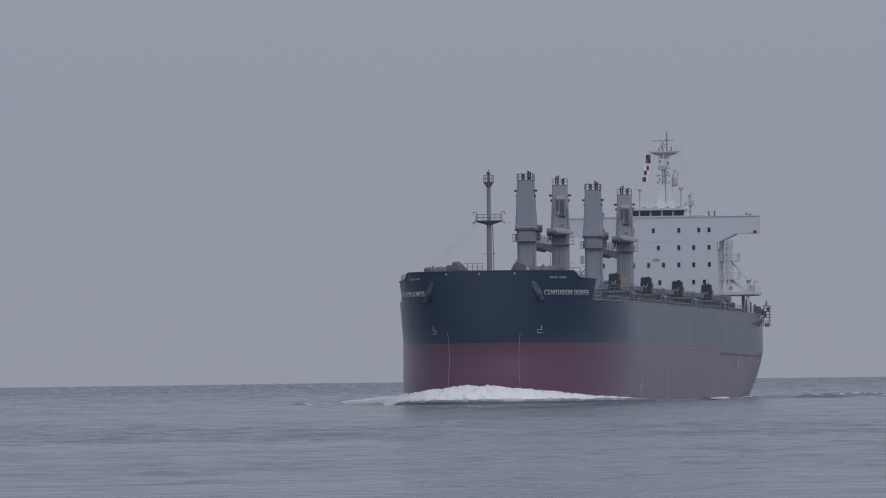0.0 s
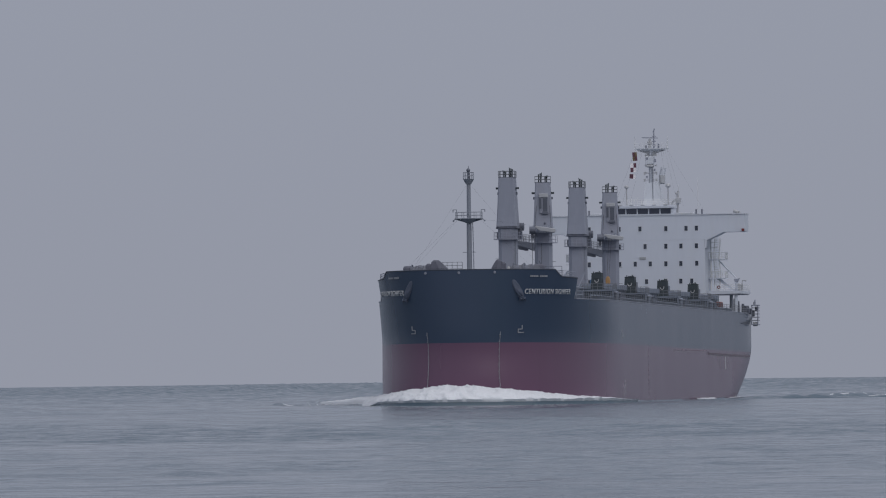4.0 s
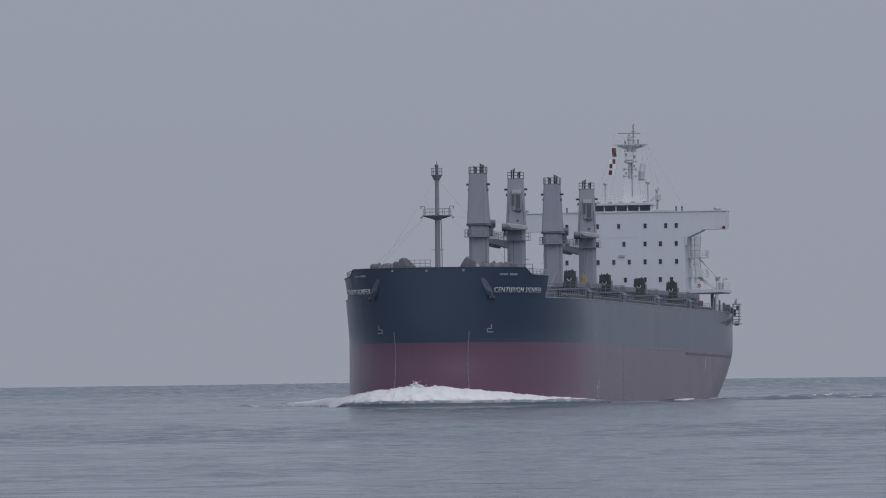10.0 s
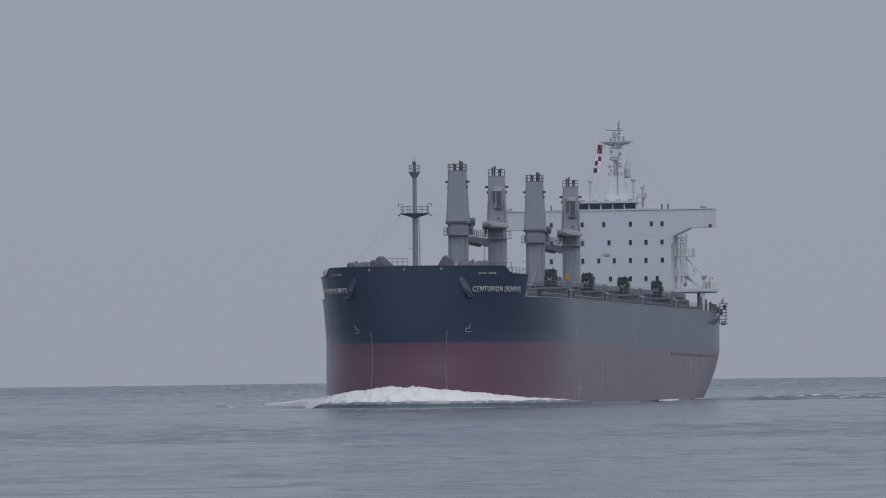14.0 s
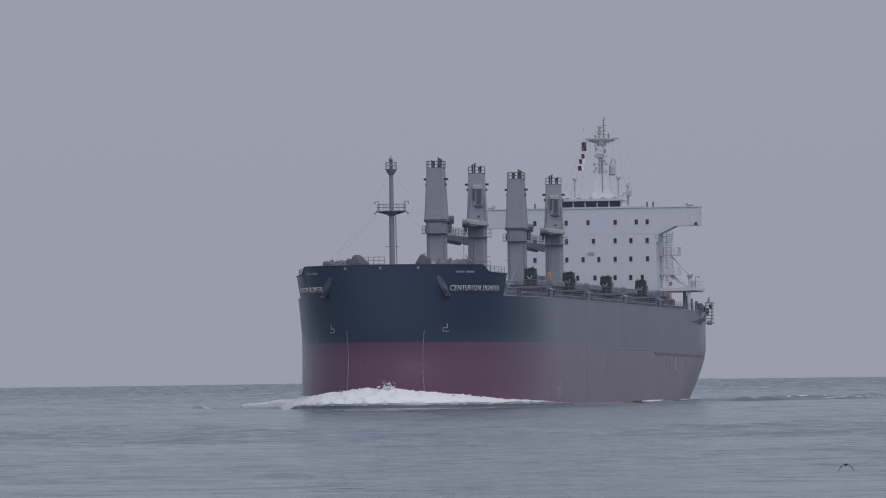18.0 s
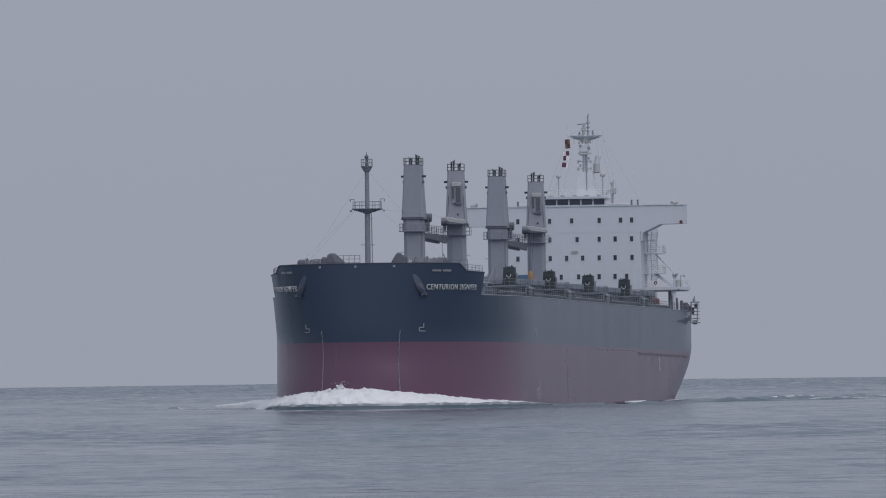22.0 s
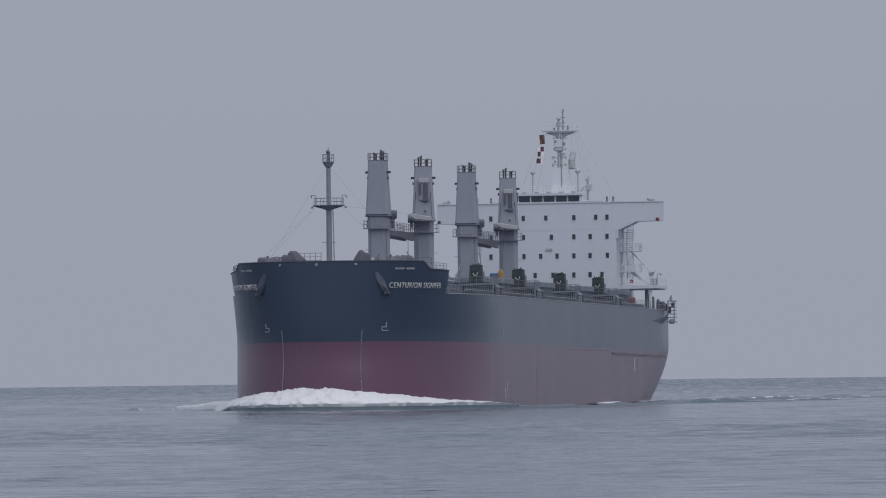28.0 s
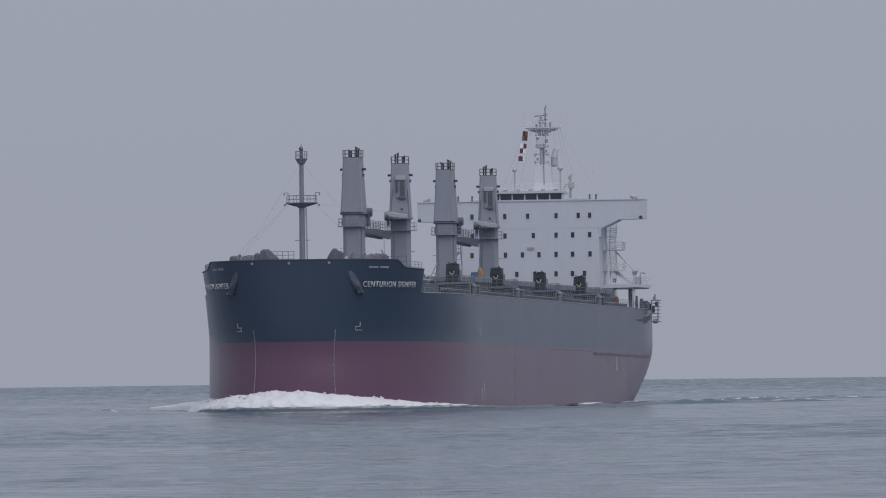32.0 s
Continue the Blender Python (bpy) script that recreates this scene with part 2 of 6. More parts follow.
def rail(bm, points, height=1.0, bars=3, r=0.03, step=1.6, closed=False):
    """Posts and level bars along a line of points on a deck."""
    pts = [Vector(p) for p in points]
    if closed:
        pts.append(pts[0])
    for a, b in zip(pts, pts[1:]):
        count = max(1, round((b - a).length / step))
        for i in range(count + (b == pts[-1] and not closed)):
            q = a.lerp(b, i / count)
            rod(bm, q, q + Vector((0, 0, height)), r, sides=5)
        for k in range(bars):
            h = Vector((0, 0, height * (k + 1) / bars))
            rod(bm, a + h, b + h, r * 0.9, sides=5)


def mesh_of(name, bm, mat, smooth=False):
    bmesh.ops.recalc_face_normals(bm, faces=bm.faces)
    me = bpy.data.meshes.new(name)
    bm.to_mesh(me)
    bm.free()
    me.materials.append(mat)
    if smooth:
        me.shade_smooth()
        me.set_sharp_from_angle(angle=1.1)
    return me


def part(name, bm, mat, parent, label="", smooth=False, at=None):
    ob = new(name, mesh_of(name, bm, mat, smooth))
    ob.parent = parent
    if at is not None:
        ob.matrix_basis = at
    return tagged(ob, label)


def part_each(name, bm, mat, parent, label="", smooth=False):
    """One part for every separate piece of the mesh."""
    left = set(bm.verts)
    while left:
        todo = [left.pop()]
        island = set(todo)
        while todo:
            for e in todo.pop().link_edges:
                for v in e.verts:
                    if v not in island:
                        island.add(v)
                        todo.append(v)
        left -= island
        one = bmesh.new()
        made = {v: one.verts.new(v.co) for v in island}
        for f in {f for v in island for f in v.link_faces}:
            one.faces.new([made[v] for v in f.verts])
        part(name, one, mat, parent, label, smooth)
    bm.free()


def empty_thing(name, label, category, group="", kind=""):
    return tagged(new(name), label, category, group, kind)


# ---- the sea: one sheet to the horizon ----
SEA_LEVEL = -0.33   # at the ship's present draught
def axis_lines(start, dense_end, step, growth, far):
    out, s, x = [], step, start
    while x < far:
        out.append(x)
        if x >= dense_end:
            s *= growth
        x += s
    out.append(far)
    return out


def sea():
    rng = np.random.default_rng(7)
    right = axis_lines(0.0, 60.0, 0.55, 1.025, 7000.0)
    xs = np.array([-x for x in right[:0:-1]] + right)
    ys = np.array([-6000.0, -2500.0, -900.0, -250.0, 0.0, 120.0, 200.0, 250.0] + axis_lines(275.0, 640.0, 0.75, 1.005, 7500.0))
    X, Y = np.meshgrid(xs, ys)
    gx = np.gradient(xs)[None, :] + 0 * Y
    gy = np.gradient(ys)[:, None] + 0 * X
    Z = np.zeros_like(X)
    for i in range(80):
        lam = 1.6 * (20.0 / 1.6) ** rng.random()
        ang = rng.normal(-1.45, 0.75)
        amp = 0.0044 * lam ** 0.80
        kx, ky = 2 * math.pi / lam * math.cos(ang), 2 * math.pi / lam * math.sin(ang)
        wx, wy = abs(kx) * gx / math.pi, abs(ky) * gy / math.pi
        fade = np.clip(1.7 - 2 * wx, 0, 1) * np.clip(1.7 - 2 * wy, 0, 1)
        ph = kx * X + ky * Y + rng.random() * 2 * math.pi
        Z += amp * fade * (np.sin(ph) + 0.25 * np.cos(2 * ph))
    group = 0.65 + 0.45 * np.sin(X / 47.0 + 1.3 * np.sin(Y / 160.0)) * np.sin(Y / 61.0 + 0.6 * np.sin(X / 90.0))
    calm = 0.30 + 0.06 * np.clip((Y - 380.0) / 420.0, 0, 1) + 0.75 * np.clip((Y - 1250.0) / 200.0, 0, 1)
    # choppier on either side of the ship's lane
    chop = np.clip((-X - 34.0) / 14.0, 0, 1) * np.clip((Y - 940.0) / 180.0, 0, 1) + np.clip((X - 60.0) / 14.0, 0, 1) * np.clip((Y - 1080.0) / 140.0, 0, 1)
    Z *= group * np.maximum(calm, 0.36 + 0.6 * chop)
    # open water farther out: short crossing seas
    for i in range(36):
        lx = 3.0 * (30.0 / 3.0) ** rng.random()
        ly = rng.uniform(45.0, 160.0)
        ph = 2 * math.pi * (X / lx * (1 if i % 2 else -1) + Y / ly + rng.random())
        fade = np.clip(1.7 - 4 * gx / lx, 0, 1) * np.clip(1.7 - 4 * gy / ly, 0, 1)
        Z += 0.055 * fade * np.sin(ph) * np.clip((Y - 1500.0) / 900.0, 0, 1)
    far = np.maximum(0.0, np.hypot(X, Y) - 1605.0)
    Z -= far ** 2 / (2 * 2.0e6)
    nx, ny = len(xs), len(ys)
    verts = np.stack([X.ravel(), Y.ravel(), Z.ravel()], 1)
    idx = np.arange(nx * ny).reshape(ny, nx)
    faces = np.stack([idx[:-1, :-1], idx[:-1, 1:], idx[1:, 1:], idx[1:, :-1]], -1).reshape(-1, 4)
    me = bpy.data.meshes.new("water")
    me.vertices.add(len(verts))
    me.vertices.foreach_set("co", verts.ravel())
    me.loops.add(faces.size)
    me.loops.foreach_set("vertex_index", faces.ravel())
    me.polygons.add(len(faces))
    me.polygons.foreach_set("loop_start", np.arange(0, faces.size, 4))
    me.update(calc_edges=True)
    me.materials.append(WATER)
    me.shade_smooth()
    return tagged(new("water", me), "calm grey-green sea with low ripples under an overcast sky", "sea", kind="structure")


water = sea()

# ---- the ship; x forward, y to port, z up from the water ----
ship = empty_thing("bulk_carrier", "black and red bulk carrier with four grey cranes and white bridge", "cargo ship")
SHEAR = 0.0068   # the hull lies a little deeper at the stern
HALF = 16.13
RED_TOP, DECK, BULWARK = 6.75, 12.72, 16.55


def bow_shape(w):
    """Start of the bow's curve, stem and fullness at the height w."""
    k = min(max((w - 7.6) / 8.9, 0.0), 1.0) ** 1.25
    bulge = 0.3 * math.exp(-((w - 1.0) / 2.6) ** 2) - 0.15 * math.exp(-((w - 5.5) / 2.0) ** 2)
    return 126.0 + 4.0 * k, 161.4 - 0.2 * k + bulge, 2.2 + 0.5 * k


def stern_start(w):
    return 2.5 + 15.5 * (min(max((7.5 - w) / 7.0, 0.0), 1.6)) ** 1.5


TRANSOM = -33.0


def half_line(w, n_bow=26, n_side=22, n_stern=14):
    """The port edge of the hull at height w, from the middle of the transom to the stem."""
    out = []
    s0 = stern_start(w)
    length = 43.0 + 2.0 * min(max((7.5 - w) / 7.0, 0.0), 1.0)
    end = max(TRANSOM, s0 - length + 0.6)
    a_end = math.asin(min(0.9995, (s0 - end) / length))
    v_end = HALF * math.cos(a_end)
    out.append((end, 0.0))
    out.append((end, v_end * 0.6))
    for i in range(n_stern):
        a = a_end * (1 - i / n_stern)
        out.append((s0 - length * math.sin(a), HALF * math.cos(a)))
    u0, stem, n = bow_shape(w)
    for i in range(n_side):
        out.append((s0 + (u0 - s0) * i / n_side, HALF))
    for i in range(n_bow + 1):
        a = math.pi / 2 * i / n_bow
        u = u0 + (stem - u0) * math.sin(a) ** (2 / n)
        narrow = min((u - u0) / 18.0, 1.0)
        out.append((u, (HALF - 0.45 * (n - 2.2) / 0.5 * narrow) * max(math.cos(a), 0.0) ** (2 / n)))
    return out


def bow_point(s, w, off=0.0):
    """A point of the port bow, s metres along the skin aft of the stem, at the height w, off metres outside the skin; and the way aft."""
    line = half_line(w, n_bow=90)[::-1]
    run = 0.0
    for (u1, v1), (u2, v2) in zip(line, line[1:]):
        d = math.hypot(u2 - u1, v2 - v1)
        if run + d >= s and d > 0:
            k = (s - run) / d
            tu, tv = (u2 - u1) / d, (v2 - v1) / d
            u, v = u1 + k * (u2 - u1) + tv * off, v1 + k * (v2 - v1) - tu * off
            return Vector((u, v, w + SHEAR * u)), Vector((tu, tv, 0))
        run += d


def skin(name, levels, mat, label):
    """The hull's plating between levels, both sides."""
    bm = bmesh.new()
    rows = []
    for w in levels:
        line = half_line(w)
        ring = [(u, v, w + SHEAR * u) for u, v in line] + [(u, -v, w + SHEAR * u) for u, v in line[-2:0:-1]]
        rows.append([bm.verts.new(p) for p in ring])
    for a, b in zip(rows, rows[1:]):
        for i in range(len(a)):
            j = (i + 1) % len(a)
            bm.faces.new((a[i], a[j], b[j], b[i]))
    return part(name, bm, mat, ship, label, True)


skin("hull_bottom", [-4.0, -2.0, 0.0, 1.2, 2.4, 3.6, 4.8, 5.8, RED_TOP], HULL_RED, "dull red antifouling paint with long streaks")
skin("hull_topside", [RED_TOP, 7.6, 8.6, 9.6, 10.6, 11.6, DECK], HULL_BLACK, "black topside paint, greyed along the flat side")


def main_deck():
    bm = bmesh.new()
    line = half_line(DECK - 0.12)
    ring = [(u, v, DECK - 0.12 + SHEAR * u) for u, v in line] + [(u, -v, DECK - 0.12 + SHEAR * u) for u, v in line[-2:0:-1]]
    bm.faces.new([bm.verts.new(p) for p in ring])
    part("main_deck", bm, DECK_GREEN, ship, "dark green steel deck")
    pts = half_line(DECK)
    for sgn in (1, -1):
        bm = bmesh.new()   # rounded sheer strake
        prism(bm, [[(u, sgn * v + 0.06 * math.cos(a), DECK + SHEAR * u + 0.06 * math.sin(a)) for a in [math.pi / 3 * k for k in range(6)]] for u, v in pts[2:] if u < 149])
        part("sheer_strake", bm, CRANE_GREY, ship, "thin rounded grey deck edge")


main_deck()

FOC_AFT = 149.6


def forecastle():
    """The raised bow: plating with a stepped bulwark, thickness and a deck inside."""
    bm = bmesh.new()
    levels = [DECK, 13.6, 14.6, 15.5, BULWARK]

    def edge(w):
        line = [p for p in half_line(w, n_bow=60) if p[0] > FOC_AFT - 0.01]
        first = half_line(w, n_bow=60)
        for (u1, v1), (u2, v2) in zip(first, first[1:]):
            if u1 <= FOC_AFT - 0.01 < u2:
                k = (FOC_AFT - u1) / (u2 - u1)
                line.insert(0, (FOC_AFT, v1 + k * (v2 - v1)))
                break
        return line
    count = 44

    def resample(line):
        acc = [0.0]
        for (u1, v1), (u2, v2) in zip(line, line[1:]):
            acc.append(acc[-1] + math.hypot(u2 - u1, v2 - v1))
        out, j = [], 0
        for i in range(count + 1):
            s = acc[-1] * i / count
            while j < len(acc) - 2 and acc[j + 1] < s:
                j += 1
            k = (s - acc[j]) / max(acc[j + 1] - acc[j], 1e-9)
            out.append((line[j][0] + k * (line[j + 1][0] - line[j][0]), line[j][1] + k * (line[j + 1][1] - line[j][1])))
        return out
    lines = {w: resample(edge(w)) for w in levels}

    def top_of(u):
        if u > 155.0:
            return BULWARK + 0.10
        if u > 153.8:
            return BULWARK - 0.85 + 0.95 * (u - 153.8) / 1.2
        return BULWARK - 0.85 - 0.15 * (153.8 - u) / 4

    def grid(off):
        rows = []
        for w in levels:
            row = []
            full = [(u, v) for u, v in lines[w]] + [(u, -v) for u, v in lines[w][-2::-1]]
            for u, v in full:
                h = DECK + (w - DECK) * (top_of(u) - DECK) / (BULWARK - DECK)
                d = math.hypot(u - 140, v)
                row.append(bm.verts.new((u - off * (u - 140) / d + 0.25 * (h - DECK) / 4 * (u < FOC_AFT + 0.05) * -1, v - off * v / d, h + SHEAR * u)))
            rows.append(row)
        return rows
    outer, inner = grid(0.0), grid(0.18)
    for rows in (outer, inner):
        for a, b in zip(rows, rows[1:]):
            for i in range(len(a) - 1):
                bm.faces.new((a[i], a[i + 1], b[i + 1], b[i]))
    for i in range(len(outer[-1]) - 1):
        bm.faces.new((outer[-1][i], outer[-1][i + 1], inner[-1][i + 1], inner[-1][i]))
    for end in (0, -1):
        for k in range(len(levels) - 1):
            bm.faces.new((outer[k][end], outer[k + 1][end], inner[k + 1][end], inner[k][end]))
    f = part("forecastle", bm, HULL_BLACK, ship, "raised black bow with a stepped bulwark", True)
    f.data.set_sharp_from_angle(angle=0.6)
    bm = bmesh.new()
    ring = [(u - 0.12, v * 0.99, 15.25 + SHEAR * u) for u, v in lines[15.5]] + [(u - 0.12, -v * 0.99, 15.25 + SHEAR * u) for u, v in lines[15.5][-2::-1]]
    low = [(x, y, z - 0.15) for x, y, z in ring]
    prism(bm, [low, ring])
    part("forecastle_deck", bm, DECK_GREEN, f)
    bm = bmesh.new()   # bulkhead that closes the forecastle towards the hatches
    v = lines[DECK][0][1] - 0.2
    box(bm, FOC_AFT - 0.2, FOC_AFT, -v, v, DECK + SHEAR * 148, 15.25 + SHEAR * 148)
    part("bulkhead", bm, COVER_GREY, f)
    bm = bmesh.new()   # rounded cap of the bulwark
    for sgn in (1, -1):
        pts = lines[BULWARK]
        for (u1, v1), (u2, v2) in zip(pts, pts[1:]):
            rod(bm, (u1 - 0.05, sgn * v1, top_of(u1) + SHEAR * u1), (u2 - 0.05, sgn * v2, top_of(u2) + SHEAR * u2), 0.09, sides=6)
    part("bulwark_cap", bm, DARK_PAINT, f)
    # rails on the low step at both sides
    for sgn in (1, -1):
        bm = bmesh.new()
        line = [(u - 0.2, sgn * (v - 0.3), top_of(u) + SHEAR * u - 0.1) for u, v in lines[BULWARK] if u < 154.2]
        rail(bm, line[::2], 0.95, 3, 0.04, 1.0)
        part("railing", bm, CRANE_GREY, f)
    return f, lines


foc, FOC_LINES = forecastle()


def lettering(text, size, width, parent, name, start, level, side, lean=0.12):
    """Letters laid on the bow's skin. start: metres aft of the stem to the first edge of the word's forward end."""
    cu = bpy.data.curves.new(name, "FONT")
    cu.body, cu.size, cu.shear, cu.extrude = text, 1.0, lean, 0.0
    cu.offset = 0.004
    cu.space_character = 1.16
    cu.resolution_u = 3
    tmp = new("tmp", cu)
    me = bpy.data.meshes.new_from_object(tmp.evaluated_get(bpy.context.evaluated_depsgraph_get()))
    bpy.data.objects.remove(tmp)
    bm = bmesh.new()
    bm.from_mesh(me)
    bpy.data.meshes.remove(me)
    bmesh.ops.triangulate(bm, faces=bm.faces)
    xs = [v.co.x for v in bm.verts]
    ys = [v.co.y for v in bm.verts]
    x0, x1, y0, y1 = min(xs), max(xs), min(ys), max(ys)
    for v in bm.verts:
        a = (v.co.x - x0) / (x1 - x0) * width
        h = (v.co.y - y0) / (y1 - y0) * size
        s = start + (a if side > 0 else width - a)
        q, _ = bow_point(s, level + h, 0.11)
        v.co = (q.x, side * q.y, q.z)
    r = bmesh.ops.extrude_face_region(bm, geom=bm.faces[:])
    for v in r["geom"]:
        if isinstance(v, bmesh.types.BMVert):
            v.co -= Vector((0.08, 0.08 * side, 0))
    return part(name, bm, LETTER, parent, "white painted ship's name")


def strip(bm, s0, s1, w0, w1, side, off=0.09, depth=0.08):
    """A small painted or welded bar on the bow's skin."""
    quad = [(s0, w0), (s1, w0), (s1, w1), (s0, w1)]
    ring = []
    for d in (off - depth, off):
        row = []
        for s, w in quad:
            q, _ = bow_point(s, w, d)
            row.append((q.x, side * q.y, q.z))
        ring.append(row)
    prism(bm, ring)


NAME_START, NAME_LONG, SMALL_START, ANCHOR_AT = 8.65, 9.25, 9.45, 7.5


def bow_marks():
    for side in (1, -1):
        aft = 0.0 if side > 0 else 0.85
        lettering("CENTURION SIGNIFER", 0.70, NAME_LONG, foc, "ship_name", NAME_START + aft, 13.30, side)
        for k in range(2):   # unreadable second line above, drawn as bars
            bm = bmesh.new()
            for j in range(5):
                s = SMALL_START + aft + k * 1.65 + j * 0.28
                strip(bm, s, s + 0.19, 15.60, 15.84, side)
            part("small_lettering", bm, DULL_LETTER, foc, "short line of small pale lettering")
        bm = bmesh.new()   # draught scale
        s_top = 5.08 if side > 0 else 5.45
        for i in range(16):
            w = 0.3 + 0.5 * i
            s = s_top - 0.26 * math.sin(math.pi * min(max((w - 0.3) / 7.7, 0), 1)) ** 0.8
            strip(bm, s, s + 0.045, w, w + 0.42, side)
            if i % 2:
                strip(bm, s - 0.12 if side > 0 else s, s if side > 0 else s + 0.15, w, w + 0.07, side)
        part("draught_scale", bm, DULL_LETTER, ship, "thin white draught marks")
        bm = bmesh.new()   # bulbous-bow mark: a hooked line with a foot
        s = 7.7
        strip(bm, s, s + 0.95, 8.05, 8.15, side)
        strip(bm, s - 0.02, s + 0.06, 8.1, 8.58, side)
        strip(bm, s + 0.07, s + 0.7, 8.5, 8.6, side)
        strip(bm, s + 0.6, s + 0.71, 8.54, 9.1, side)
        part("bow_mark", bm, DULL_LETTER, ship, "white hooked bulb mark")
        # hawse bolster: a slanting lip that stands out farther towards its foot, with the anchor stowed in it
        def lip(w, k):
            ring = []
            for i in range(20):
                a = 2 * math.pi * i / 20
                along, across = math.sin(a), math.cos(a)
                out = (0.08 + 0.40 * (0.5 - 0.5 * along)) * w
                q, _ = bow_point(ANCHOR_AT + aft + 0.12 + 0.50 * k * across - 0.62 * k * along, 13.85 + 1.28 * k * along, out)
                ring.append((q.x, side * q.y, q.z))
            return ring
        bm = bmesh.new()
        prism(bm, [lip(0.0, 1.12), lip(0.7, 1.02), lip(1.0, 0.88), lip(0.98, 0.7)])
        hz = part("hawse_bolster", bm, ANCHOR_GREY, foc, "rounded slanting hawse bolster", True)
        bm = bmesh.new()
        prism(bm, [lip(0.9, 0.66), lip(1.12, 0.6), lip(1.18, 0.3)])
        part("anchor", bm, ANCHOR_GREY, hz, "grey stowed anchor", True)
        for ds in (-0.5, 0.5):
            bm = bmesh.new()
            q1, _ = bow_point(ANCHOR_AT + aft + 0.62 + 0.45 * ds, 12.75, 0.45)
            q2, _ = bow_point(ANCHOR_AT + aft + 0.75 + ds * 0.8, 12.45, 0.25)
            rod(bm, (q1.x, side * q1.y, q1.z), (q2.x, side * q2.y, q2.z), 0.2, 0.1, 8)
            part("anchor_fluke", bm, ANCHOR_GREY, hz)
    # fairleads through the bulwark
    for s, side in ((0.55, -1), (4.35, 1), (5.3, -1)):
        bm = bmesh.new()
        q, _ = bow_point(max(s, 0.05), 16.25, 0.06)
        c = Vector((q.x, side * q.y, q.z))
        d = Vector((c.x - 140, c.y, 0)).normalized()
        rod(bm, c - d * 0.12, c + d * 0.06, 0.2, 0.15, 12)
        part("fairlead", bm, CRANE_GREY, foc, "pale round mooring fairlead")


bow_marks()


def side_marks():
    for side in (1, -1):
        y = side * (HALF + 0.03)
        for u, w0, w1 in ((125.2, 8.5, 9.6), (23.8, 4.0, 5.95)):
            bm = bmesh.new()
            box(bm, u - 0.2, u + 0.2, y - 0.03, y + (0.03 if u < 100 else -0.01) * side, w0, w1)
            part("load_mark" if u < 100 else "tug_mark", bm, LETTER if u < 100 else DULL_LETTER, ship, "upright white mark")
        bm = bmesh.new()   # worn light-red line on the boot top
        for i in range(18):
            a, b = 43 + i * 1.85, 43 + i * 1.85 + 1.85
            z = 6.72 + 0.0012 * a
            box(bm, a, b, y - 0.02, y - 0.022 + 0.03, z, z + 0.10)
        part("waterline_stripe", bm, RED_LINE, ship, "worn brighter red line")
        bm = bmesh.new()   # dark band on the stern quarter
        for i in range(30):
            a, b = -3.0 + i * 1.5, -3.0 + i * 1.5 + 1.5
            z = 6.05 + 0.012 * i
            box(bm, a, b, y - 0.02, y + 0.016, z - 0.17 - 0.05 * math.sin(i * 1.3) ** 2, z + 0.14 + 0.04 * math.sin(i * 0.9))
        part("stain_band", bm, DARK_BAND, ship, "dark weed and rust band")
        # rust that drips from the band and from welds over the flat side
        rnd = random.Random(9)
        for i in range(10):
            u = rnd.uniform(3.0, 40.0) if i < 10 else rnd.uniform(40.0, 120.0)
            z1 = 6.2 if i < 10 else rnd.uniform(3.0, 6.6)
            drop, w = rnd.uniform(0.8, 3.6), rnd.uniform(0.08, 0.45)
            bm = bmesh.new()
            prism(bm, [[(u - w, d, z1), (u + w, d, z1), (u + 0.6 * w, d, z1 - 0.6 * drop), (u + 0.1, d, z1 - drop), (u - 0.5 * w, d, z1 - 0.7 * drop)] for d in (y - 0.05 * side, y - 0.026 * side)])
            part("rust_drip", bm, RUN_RED, ship)
        for i in range(5):
            u, z1 = rnd.uniform(20.0, 122.0), 12.7
            drop, w = rnd.uniform(0.6, 4.5), rnd.uniform(0.05, 0.3)
            bm = bmesh.new()
            prism(bm, [[(u - w, d, z1), (u + w, d, z1), (u + 0.4 * w, d, z1 - drop), (u - 0.3 * w, d, z1 - 0.8 * drop)] for d in (y - 0.05 * side, y - 0.026 * side)])
            part("run_stain", bm, RUN_DARK, ship)
        # faint stains that run down from the deck's scuppers and weld lines
        rnd = random.Random(5)
        for u, z1, drop, mat in ((118, 13.2, 1.6, RUN_DARK), (107, 13.1, 1.0, RUN_DARK), (87, 13.0, 1.3, RUN_DARK), (45, 12.8, 0.8, RUN_DARK), (18, 12.6, 0.9, RUN_DARK),
                                 (101, 4.6, 4.6, RUN_RED), (122.6, 2.6, 2.0, RUN_PALE), (124.2, 1.9, 1.6, RUN_PALE)):
            bm = bmesh.new()
            z0, w = z1 - drop, 0.22 + 0.2 * rnd.random()
            prism(bm, [[(u - w, d, z1), (u + w, d, z1), (u + 0.7 * w, d, (z0 + z1) / 2), (u + 0.3 * w, d, z0), (u - 0.5 * w, d, z0)] for d in (y - 0.05 * side, y - 0.026 * side)])
            part("run_stain", bm, mat, ship, "faint run stain on the plating")


side_marks()


